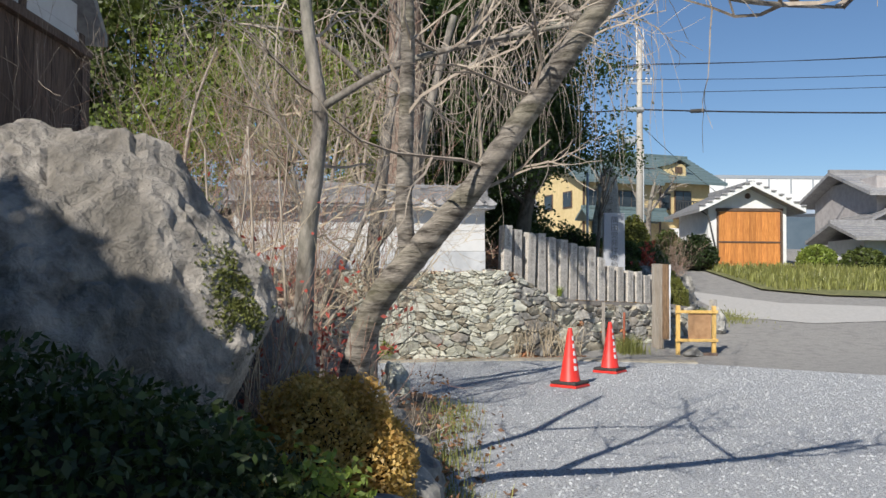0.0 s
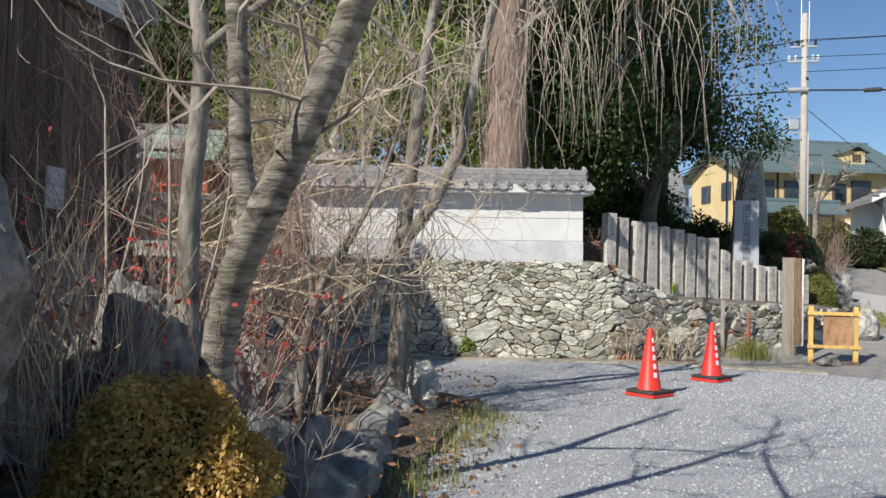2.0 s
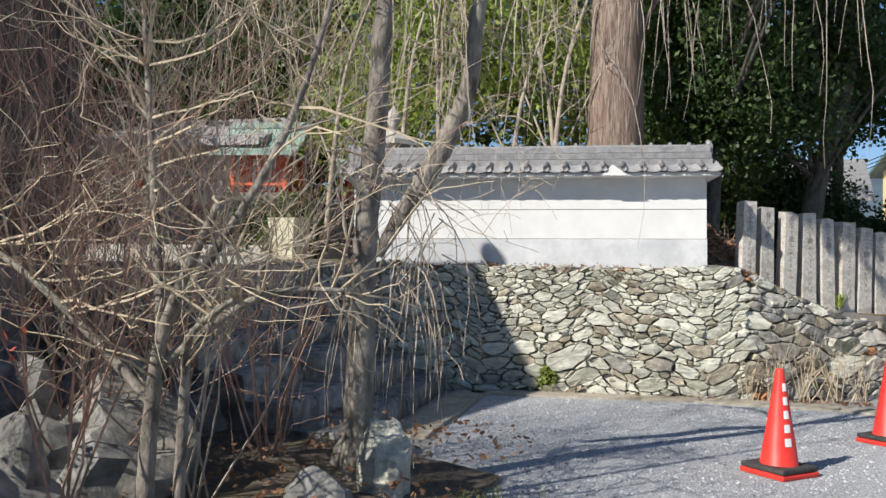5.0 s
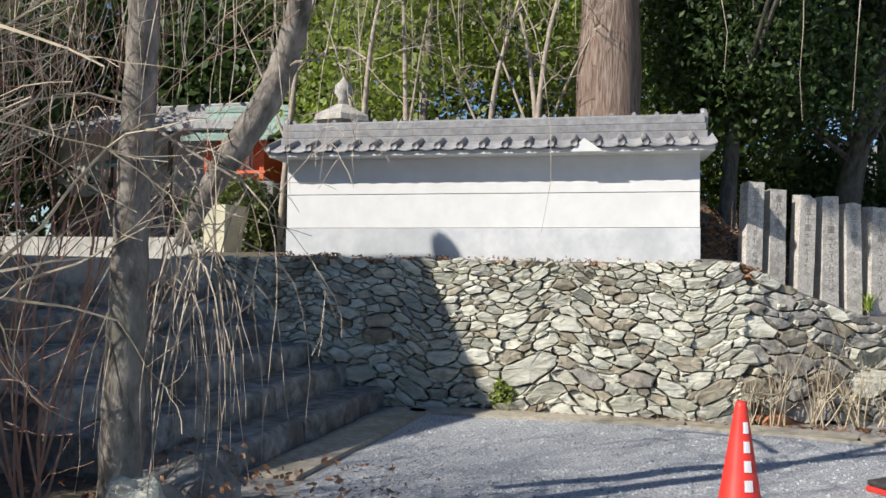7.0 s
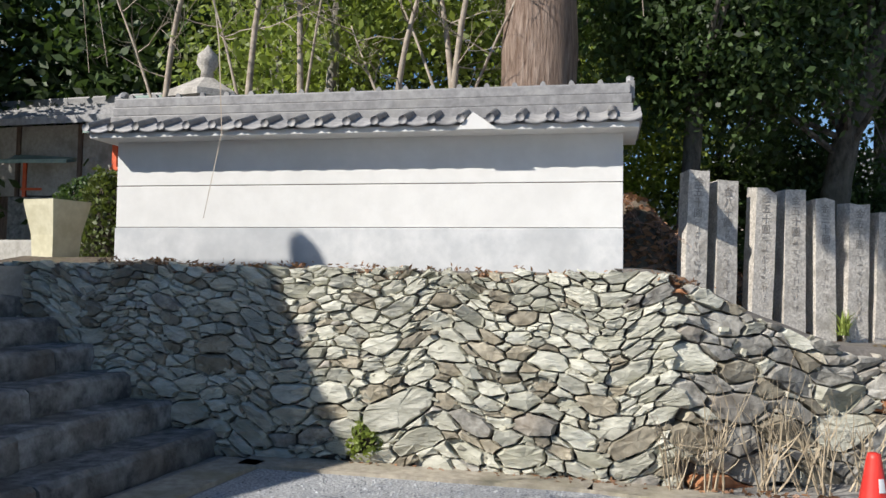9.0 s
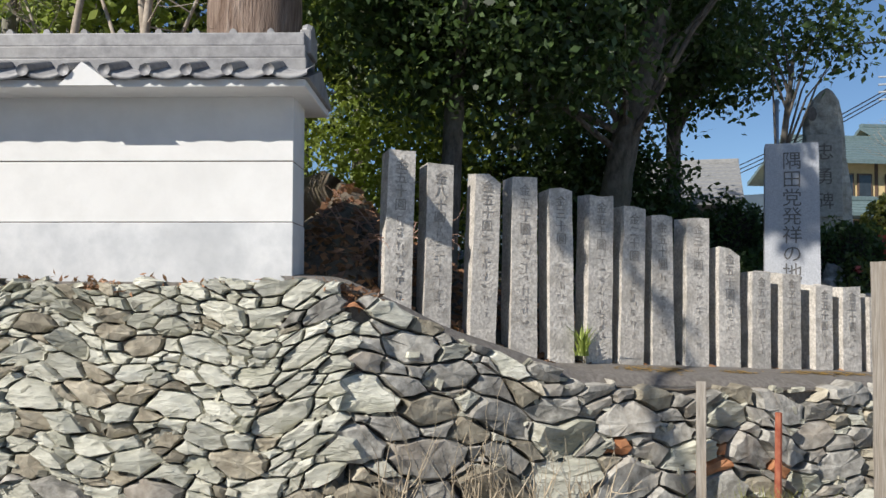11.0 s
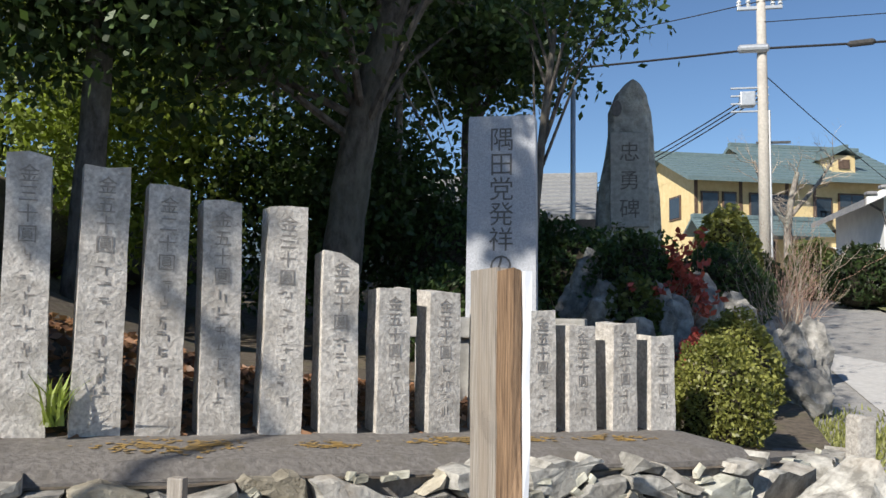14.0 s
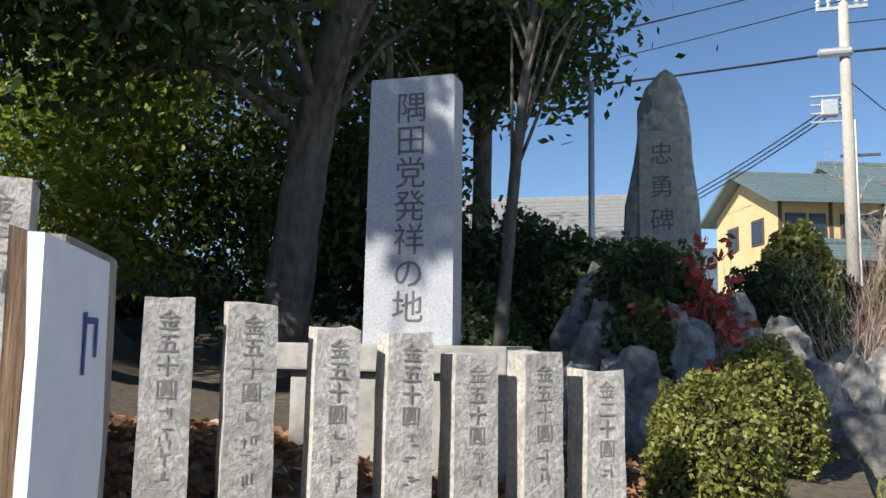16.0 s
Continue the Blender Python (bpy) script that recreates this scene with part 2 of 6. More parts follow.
def tubes(paths, sides=5):
    """Tapered tubes along paths of (point, radius), as one (verts, faces) pair."""
    V, F = [], []
    for pts in paths:
        b0 = len(V)
        n = len(pts)
        for i, (p, r) in enumerate(pts):
            p = Vector(p)
            a = Vector(pts[max(i - 1, 0)][0])
            b = Vector(pts[min(i + 1, n - 1)][0])
            d = (b - a).normalized() if (b - a).length > 1e-6 else Vector((0, 0, 1))
            s = d.cross(Vector((0.31, 0.91, 0.27)))
            s = s.normalized() if s.length > 1e-3 else Vector((1, 0, 0))
            q = d.cross(s)
            for k in range(sides):
                an = 2 * math.pi * k / sides
                V.append(tuple(p + s * (r * math.cos(an)) + q * (r * math.sin(an))))
        for i in range(n - 1):
            for k in range(sides):
                k2 = (k + 1) % sides
                F.append((b0 + i * sides + k, b0 + i * sides + k2, b0 + (i + 1) * sides + k2, b0 + (i + 1) * sides + k))
        F.append(tuple(b0 + (n - 1) * sides + k for k in range(sides)))
        F.append(tuple(b0 + k for k in reversed(range(sides))))
    return V, F


def turned(profile, sides=20):
    """A body of revolution from (radius, height) pairs."""
    V, F = [], []
    for r, z in profile:
        for k in range(sides):
            a = 2 * math.pi * k / sides
            V.append((r * math.cos(a), r * math.sin(a), z))
    n = len(profile)
    for i in range(n - 1):
        for k in range(sides):
            k2 = (k + 1) % sides
            F.append((i * sides + k, i * sides + k2, (i + 1) * sides + k2, (i + 1) * sides + k))
    F.append(tuple(reversed(range(sides))))
    F.append(tuple((n - 1) * sides + k for k in range(sides)))
    return V, F


def leaf_cloud(points, size, rng, flat=0.0, long=1.6):
    """Small pointed leaves, one folded quad each, at the given points."""
    n = len(points)
    P = np.asarray(points, float)
    a = rng.normal(size=(n, 3))
    a[:, 2] *= 1 - flat
    a /= np.linalg.norm(a, axis=1)[:, None] + 1e-9
    c = rng.normal(size=(n, 3))
    b = np.cross(a, c)
    b /= np.linalg.norm(b, axis=1)[:, None] + 1e-9
    s = size * rng.uniform(0.6, 1.3, size=(n, 1))
    V = np.empty((n, 4, 3))
    V[:, 0], V[:, 1], V[:, 2], V[:, 3] = P - a * s * long * 0.5, P + b * s * 0.42, P + a * s * long * 0.5, P - b * s * 0.42
    return V.reshape(-1, 3).tolist(), np.arange(n * 4).reshape(-1, 4).tolist()


def clumps(rng, centre, radii, count, per, spread, shell=0.55):
    """Points gathered in clumps over a ragged ellipsoid."""
    out = []
    for _ in range(count):
        d = rng.normal(size=3)
        d /= np.linalg.norm(d)
        r = rng.uniform(shell, 1.0) * (1 + 0.18 * math.sin(5 * d[0] + 3 * d[2]) + 0.12 * math.sin(9 * d[1] + 2))
        c = np.array(centre) + d * np.array(radii) * r
        out.append(c + rng.normal(size=(per, 3)) * spread * np.array((1, 1, 0.6)))
    return np.concatenate(out)


def branchy(rng, base, direction, length, radius, depth, spread=0.6, droop=0.0, lift=0.15, kids=3, wob=0.15, paths=None, keep=0.62):
    """Limbs that fork again and again; returns the tube paths."""
    if paths is None:
        paths = []
    p = Vector(base)
    d = Vector(direction).normalized()
    n = 5 if depth > 1 else 4
    pts = [(tuple(p), radius)]
    for i in range(n):
        d = (d + Vector(rng.normal(size=3)) * wob + Vector((0, 0, lift - droop * (i / n)))).normalized()
        p = p + d * (length / n)
        pts.append((tuple(p), max(0.0016, radius * (1 - 0.62 * (i + 1) / n))))
    paths.append(pts)
    if depth > 0:
        for k in range(kids):
            i = int(rng.integers(2, n + 1))
            q, r = pts[i]
            side = Vector(rng.normal(size=3))
            nd = (d + side * spread).normalized()
            branchy(rng, q, nd, length * keep * rng.uniform(0.75, 1.15), max(0.0018, r * 0.75), depth - 1, spread, droop, lift, kids, wob, paths, keep)
    return paths


def rock(rng, sx, sy, sz, sub=3, rough=0.22, sharp=1.0, facets=9, seed=0.0):
    """A broken stone: a ball cut by random planes and roughened; its base lies at z = 0."""
    bm = bmesh.new()
    bmesh.ops.create_icosphere(bm, subdivisions=sub, radius=1.0)
    planes = []
    for _ in range(facets):
        d = Vector(rng.normal(size=3)).normalized()
        planes.append((d, rng.uniform(0.62, 0.9)))
    off = Vector((seed * 7.3 + rng.uniform(0, 50), seed, rng.uniform(0, 50)))
    for v in bm.verts:
        p = v.co.copy()
        for d, h in planes:
            e = p.dot(d) - h
            if e > 0:
                p -= d * e * sharp
        f = noise.fractal(p * 2.2 + off, 1.0, 2.0, 5) * rough + noise.fractal(p * 8 + off, 1.0, 2.0, 3) * rough * 0.25
        if sub > 4:
            c = abs(noise.noise(p * 2.6 + off * 2))
            f -= 0.028 * max(0, 1 - c / 0.07) + 0.016 * max(0, 1 - abs(noise.noise(p * 6.5 - off)) / 0.08)
            f += 0.012 * noise.fractal(p * 16 + off, 1.0, 2.0, 4)
        p *= 1 + f
        v.co = (p.x * sx, p.y * sy, (p.z + 0.55) * sz / 1.45)
        if v.co.z < 0:
            v.co.z *= 0.2
    return bm


def grid_mesh(xs, ys, fz):
    V = [(x, y, fz(x, y)) for y in ys for x in xs]
    nx = len(xs)
    F = [(j * nx + i, j * nx + i + 1, (j + 1) * nx + i + 1, (j + 1) * nx + i) for j in range(len(ys) - 1) for i in range(nx - 1)]
    return V, F


def letters(text, size, m, material, parent, name="lettering", label="", depth=0.003, spacing=1.05):
    """Upright writing, one character below the other, in the plane x-z of m."""
    V, F = [], []
    for i, ch in enumerate(text):
        cu = bpy.data.curves.new("t", "FONT")
        cu.body, cu.size, cu.extrude, cu.align_x, cu.align_y, cu.resolution_u = ch, size, depth, "CENTER", "CENTER", 3
        ob = bpy.data.objects.new("t", cu)
        me = bpy.data.meshes.new_from_object(ob)
        b0 = len(V)
        V += [tuple(v.co + Vector((0, -i * size * spacing, 0))) for v in me.vertices]
        F += [tuple(b0 + k for k in p.vertices) for p in me.polygons]
        bpy.data.meshes.remove(me)
        bpy.data.objects.remove(ob)
        bpy.data.curves.remove(cu)
    turn = m @ pose(0, 0, 0, 90, 0, 0)
    V = [tuple(turn @ Vector(v)) for v in V]
    return part(name, (V, F), material, parent, label)


def lerp(a, b, t):
    return a + (b - a) * t


def interp(x, xs, ys):
    return float(np.interp(x, xs, ys))


# ---- ground and retaining walls ----
def road_z(x, y):
    return 0.0 if y < 15 else interp(y, (15, 24, 34, 48, 70), (0, 0.85, 1.9, 3.2, 3.6))


# The retaining line: beside the stairs, below the white wall, below the row of pillars, then along the road
LINE = [(-4.6, 13.0), (-3.42, 13.28), (1.2, 14.62), (1.75, 15.03), (2.4, 15.51), (5.25, 17.62), (6.1, 19.2), (6.5, 24.0), (6.6, 32.0)]
EDGE_Z = [1.49, 1.52, 1.50, 1.20, 0.94, 0.80, 0.62, 0.95, 1.9]


def line_points():
    out, s = [], 0.0
    for i, p in enumerate(LINE):
        if i:
            s += math.dist(LINE[i - 1], p)
        out.append(s)
    return out


LINE_S = line_points()


def line_at(s):
    return Vector((interp(s, LINE_S, [p[0] for p in LINE]), interp(s, LINE_S, [p[1] for p in LINE]), interp(s, LINE_S, EDGE_Z)))


gx = sorted(set([-3000, -600, -150, -60, -30] + [x * 1.0 for x in range(-16, 24)] + [30, 60, 150, 600, 3000]))
gy = sorted(set([-3000, -600, -100, -30] + [y * 1.0 for y in range(-12, 15)] + [15 + 1.5 * k for k in range(38)] + [100, 200, 600, 3000]))
ground = tagged(link("ground", grid_mesh(gx, gy, road_z), ASPHALT, smooth=True), "worn grey pavement of the lane and yard", "ground", kind="structure")

# gravel yard: an even sheet laid over the pavement, bounded by the concrete kerb
gravel_edge = [(-0.05, -8), (-0.05, 3.0), (0.05, 6.2), (-0.2, 8.6), (-1.0, 10.6), (-1.5, 13.25), (-1.0, 13.38), (0.76, 13.93), (2.2, 14.03), (4.2, 13.75), (6.1, 12.55), (14, 8.6), (20, -8)]
bm = bmesh.new()
bm.faces.new([bm.verts.new((x, y, 0.006)) for x, y in gravel_edge])
bmesh.ops.triangulate(bm, faces=bm.faces[:])
gravel_yard = tagged(link("gravel_yard", bm, GRAVEL), "light blue-grey crushed gravel of the yard", "gravel", kind="structure")
rng = np.random.default_rng(4)
pts = []
while len(pts) < 26000:
    x, y = rng.uniform(-1.4, 7.5), rng.uniform(2.6, 13.9)
    if x > interp(y, (3, 6.2, 8.6, 10.6, 13.2), (0.0, 0.1, -0.1, -0.9, -1.4)) and y < interp(x, (-1.4, -1.0, 0.76, 2.2, 4.2, 6.1, 8), (13.2, 13.35, 13.9, 14.0, 13.7, 12.5, 11.5)):
        pts.append((x, y))
V, F = [], []
for x, y in pts:
    s, a = rng.uniform(0.006, 0.017), rng.uniform(0, 6.28)
    b0 = len(V)
    for k in range(4):
        r = s * rng.uniform(0.7, 1.2)
        V.append((x + r * math.cos(a + k * 1.57), y + r * math.sin(a + k * 1.57), 0.007))
    V.append((x + rng.uniform(-0.4, 0.4) * s, y, 0.007 + s * 0.8))
    F += [(b0 + k, b0 + (k + 1) % 4, b0 + 4) for k in range(4)]
PEBBLE = mat("gravel_chip", (0.25, 0.255, 0.265), (0.46, 0.47, 0.48), 30, 0.85, 0.3, vary=0.42, island=True)
tagged(link("gravel_chips", (V, F), PEBBLE), "loose angular blue-grey gravel chips on the yard", "gravel", kind="stuff")


def strip(name, centre, width, z0, z1, material, label, category="kerb", bevel=0.012):
    """A low kerb of sawn lengths along a line."""
    V, F = [], []
    for (xa, ya), (xb, yb) in zip(centre, centre[1:]):
        d = Vector((xb - xa, yb - ya, 0)).normalized()
        n = Vector((-d.y, d.x, 0)) * width / 2
        b0 = len(V)
        for x, y in ((xa, ya), (xb, yb)):
            for sgn in (-1, 1):
                p = Vector((x, y, 0)) + n * sgn
                V += [(p.x, p.y, z0), (p.x - n.x * sgn * bevel / width, p.y - n.y * sgn * bevel / width, z1)]
        F += [(b0, b0 + 4, b0 + 5, b0 + 1), (b0 + 1, b0 + 5, b0 + 7, b0 + 3), (b0 + 3, b0 + 7, b0 + 6, b0 + 2), (b0, b0 + 1, b0 + 3, b0 + 2), (b0 + 4, b0 + 6, b0 + 7, b0 + 5)]
    return tagged(link(name, (V, F), material), label, category, kind="structure")


strip("kerb", [(-1.25, 10.6), (-1.72, 13.36), (-1.1, 13.53), (0.76, 14.1), (2.2, 14.2), (4.25, 13.9)], 0.36, -0.02, 0.03, mat("kerb_concrete", (0.30, 0.265, 0.21), (0.46, 0.41, 0.33), 14, 0.85, 0.3, (0.24, 0.22, 0.14), 0.6), "low flush concrete kerb below the stone wall")

bank_offsets = [0.0, 0.25, 0.62, 1.0, 1.6, 2.6, 4.5, 8, 16]
BV, BF = [], []
N_S = 110
for i in range(N_S + 1):
    s = LINE_S[-1] * i / N_S
    p = line_at(s)
    a, b = line_at(max(0, s - 0.6)), line_at(min(LINE_S[-1], s + 0.6))
    d = Vector((b.x - a.x, b.y - a.y, 0)).normalized()
    n = Vector((-d.y, d.x, 0))
    hill = interp(s, (0, 1.2, 5.0, 6.3, 7.4, 9.0, 11.0, 14, 24), (0.0, 0.05, 0.3, 1.15, 0.75, 0.25, 0.1, 0.3, 0.4))
    for k, o in enumerate(bank_offsets):
        q = p + n * o
        rise = hill * interp(o, (0.62, 1.6, 4.5, 16), (0, 0.7, 1.2, 2.2)) + interp(o, (0, 0.62), (-0.04, 0.03))
        base = p.z if o < 2.6 else max(p.z, road_z(q.x, q.y))
        BV.append((q.x, q.y, base + rise + 0.03 * noise.noise(Vector((q.x * 2, q.y * 2, 0)))))
nk = len(bank_offsets)
for i in range(N_S):
    for k in range(nk - 1):
        BF.append((i * nk + k, (i + 1) * nk + k, (i + 1) * nk + k + 1, i * nk + k + 1))
bank = tagged(link("earth_bank", (BV, BF), EARTH, smooth=True), "bare brown earth bank behind the pillars and wall", "bank", kind="structure")

# upper terrace at the head of the stairs
terrace = box(-16, -3.95, 8.2, 18.0, -0.4, 1.44, 0.0)
tagged(link("terrace", terrace, CONCRETE), "pale trodden terrace at the head of the stairs", "terrace", kind="structure")
tagged(link("terrace_ramp", box(-14, -4.9, 15.4, 15.9, 1.4, 1.78, 0.03), CONCRETE), "low pale concrete edging on the terrace", "edging", kind="structure")


def clip_poly(poly, nx, ny, c):
    out = []
    for i, p in enumerate(poly):
        q = poly[(i + 1) % len(poly)]
        dp, dq = p[0] * nx + p[1] * ny - c, q[0] * nx + q[1] * ny - c
        if dp <= 0:
            out.append(p)
        if dp * dq < 0:
            t = dp / (dp - dq)
            out.append((p[0] + (q[0] - p[0]) * t, p[1] + (q[1] - p[1]) * t))
    return out


def cells(rng, length, top, w, h, big=()):
    """Rubble: cells of very unequal size round scattered seeds, flattened, in courses that rise and dip along the face."""
    k = w / h

    def dip(x):
        return 0.075 * math.sin(3.1 * x + 0.8) + 0.045 * math.sin(7.3 * x + 2.0) + 0.26 * max(0.0, 2.4 - x) * (1 if length > 5.5 else 0)

    seeds = [(b[0], (b[1] - dip(b[0])) * k, b[2] * 0.95) for b in big]
    low, high = -1.2, (top + 0.35) * 1.0
    for tries, grow in ((1500, 1.5), (3500, 1.0), (9000, 0.62), (9000, 0.42)):
        S = np.array(seeds) if seeds else np.zeros((0, 3))
        for _ in range(tries):
            x, z = rng.uniform(-w, length + w), rng.uniform(low, high)
            zz = max(0.0, min(1.5, z + dip(x)))
            if grow > 1.2 and zz > 0.55 and rng.uniform() < 0.75:
                continue
            r = 0.56 * w * grow * (1.12 - 0.27 * zz) * rng.uniform(0.85, 1.2)
            v = z * k
            if len(S) == 0 or np.all((S[:, 0] - x) ** 2 + (S[:, 1] - v) ** 2 > (0.86 * (S[:, 2] + r)) ** 2):
                seeds.append((x, v, r))
                S = np.vstack([S, (x, v, r)])
    S = np.array(seeds)
    out = []
    for i, (x, y, r) in enumerate(seeds):
        q4 = max(2.6 * r, w)
        poly = [(x - q4, y - q4), (x + q4, y - q4), (x + q4, y + q4), (x - q4, y + q4)]
        near = np.argsort((S[:, 0] - x) ** 2 + (S[:, 1] - y) ** 2)[1:30]
        for j in near:
            qx, qy, qr = seeds[j]
            nx, ny = qx - x, qy - y
            poly = clip_poly(poly, nx, ny, (qx * qx + qy * qy - qr * qr - x * x - y * y + r * r) / 2)
            if len(poly) < 3:
                break
        if len(poly) < 3:
            continue
        ragged = []
        for a, b in zip(poly, poly[1:] + poly[:1]):
            l = math.dist(a, b)
            if l < 0.012:
                continue
            ragged.append(a)
            if l > 0.05:
                t, o = rng.uniform(0.35, 0.65), rng.uniform(-0.09, 0.03) * l
                ragged.append((lerp(a[0], b[0], t) - (b[1] - a[1]) / l * -o, lerp(a[1], b[1], t) + (b[0] - a[0]) / l * -o))
        poly = [(max(-0.13, min(length + 0.13, a)), b / k + dip(a)) for a, b in ragged]
        if len(poly) >= 3:
            out.append([(a, max(0.0, b)) for a, b in poly])
    return out


def stone_wall(name, label, a, b, tops, batter, w, h, materials, weights, rng, ground_z, big=(), gap=0.0035, proud=0.065, part_from=0.0, chips=230):
    """A dry-stone face from a to b: a dark core wall with one stone of its own for each cell."""
    a, b = Vector((*a, 0)), Vector((*b, 0))
    d = (b - a).normalized()
    n = Vector((d.y, -d.x, 0))
    length = (b - a).length
    m = Matrix(((d.x, -n.x, 0, a.x), (d.y, -n.y, 0, a.y), (0, 0, 1, 0), (0, 0, 0, 1)))
    wall = thing(name, label, "stone wall", m, kind="structure")
    core, cf = [], []
    ts = [t * length for t, _ in tops]
    tz_ = [z for _, z in tops]
    for i, (x, t) in enumerate(zip(ts, tz_)):
        core += [(x, -batter + 0.035, ground_z - 0.3), (x, 0.035, t - 0.03), (x, 0.5, t - 0.03), (x, 0.5, ground_z - 0.3)]
        if i:
            q = 4 * i
            cf += [(q - 4 + k, q + k, q + (k + 1) % 4, q - 4 + (k + 1) % 4) for k in range(3)]
    cf += [(0, 1, 2, 3), (4 * len(tops) - 1, 4 * len(tops) - 2, 4 * len(tops) - 3, 4 * len(tops) - 4)]
    part("core", (core, cf), LEDGE, wall)

    def top_at(x):
        return interp(x, ts, tz_)

    made = 0
    rest = {}
    for poly in cells(rng, length, max(tz_), w, h, big):
        cx = sum(p[0] for p in poly) / len(poly)
        cz = sum(p[1] for p in poly) / len(poly)
        top = top_at(cx) - ground_z
        if cz > top - 0.02 or cz < 0.02 or cx < 0.01 or cx > length - 0.01:
            continue
        poly = [(x, min(z, top_at(x) - ground_z + rng.uniform(-0.03, 0.03))) for x, z in poly]
        ring, r2, r3 = [], [], []
        out = rng.uniform(0.3, 1.0) * proud
        tx, tz = rng.uniform(-0.25, 0.25), rng.uniform(-0.38, 0.25)
        for x, z in poly:
            dx, dz = x - cx, z - cz
            l = math.hypot(dx, dz) + 1e-6
            f = max(0.3, 1 - gap / l)
            jx = rng.uniform(0.95, 1.02)
            x1, z1 = dx * f * jx, dz * f * jx
            ring.append((x1, 0.10, z1))
            r2.append((x1 * 0.98, -out * 0.45, z1 * 0.98))
            g = rng.uniform(0.80, 0.94)
            r3.append((x1 * g, -out - 0.008 + tx * x1 + tz * z1 + rng.uniform(-0.008, 0.008), z1 * g))
        nv = len(poly)
        V = ring + r2 + r3 + [(0, -out - rng.uniform(0.006, 0.022), 0)]
        F = []
        for q in range(2):
            for i in range(nv):
                j = (i + 1) % nv
                F.append((q * nv + i, q * nv + j, (q + 1) * nv + j, (q + 1) * nv + i))
        F += [(2 * nv + i, 2 * nv + (i + 1) % nv, 3 * nv) for i in range(nv)]
        material = materials[int(rng.choice(len(materials), p=weights))]
        lean = lerp(-batter, 0, min(1, cz / max(top, 0.3)))
        if cx < part_from or made >= 300:
            rv, rf = rest.setdefault(material, ([], []))
            b0 = len(rv)
            rv += [(x + cx, y + lean, z + ground_z + cz) for x, y, z in V]
            rf += [tuple(b0 + k for k in f) for f in F]
            continue
        st = part("stone", (V, F), material, wall)
        st.location = (cx, lean, ground_z + cz)
        made += 1
    for material, body in rest.items():
        tagged(part("stone_rest", body, material, wall), kind="stuff")
    V, F = [], []
    for _ in range(int(length * chips)):
        x = rng.uniform(0.03, length - 0.03)
        top = top_at(x) - ground_z
        z = rng.uniform(0.02, 1.0) * (top - 0.03)
        y = lerp(-batter, 0, min(1, z / top)) - rng.uniform(0.0, 0.035)
        a, c, e = rng.uniform(0.02, 0.055), rng.uniform(0.008, 0.022), 0.03
        an = rng.normal() * 0.5
        ca, sa = math.cos(an), math.sin(an)
        b0 = len(V)
        for sy in (1, -1):
            for sx, sz in ((-1, -1), (1, -0.8), (1, 1), (-0.7, 1)):
                px, pz = sx * a * rng.uniform(0.7, 1.1) * (1 if sy > 0 else 0.85), sz * c * rng.uniform(0.7, 1.1)
                V.append((x + px * ca - pz * sa, y + (e if sy > 0 else -rng.uniform(0.0, 0.014)), ground_z + z + px * sa + pz * ca))
        F += [(b0 + 4, b0 + 5, b0 + 6, b0 + 7)] + [(b0 + k, b0 + (k + 1) % 4, b0 + 4 + (k + 1) % 4, b0 + 4 + k) for k in range(4)]
    tagged(part("chip_stones", (V, F), CHIPS, wall, "small stone chips wedged in the joints"), kind="stuff")
    return wall


# ---- the large things ----
WALL_A = math.degrees(math.atan2(14.79 - 13.55, 0.78 + 3.42))
WLEN = math.hypot(14.79 - 13.55, 0.78 + 3.42)


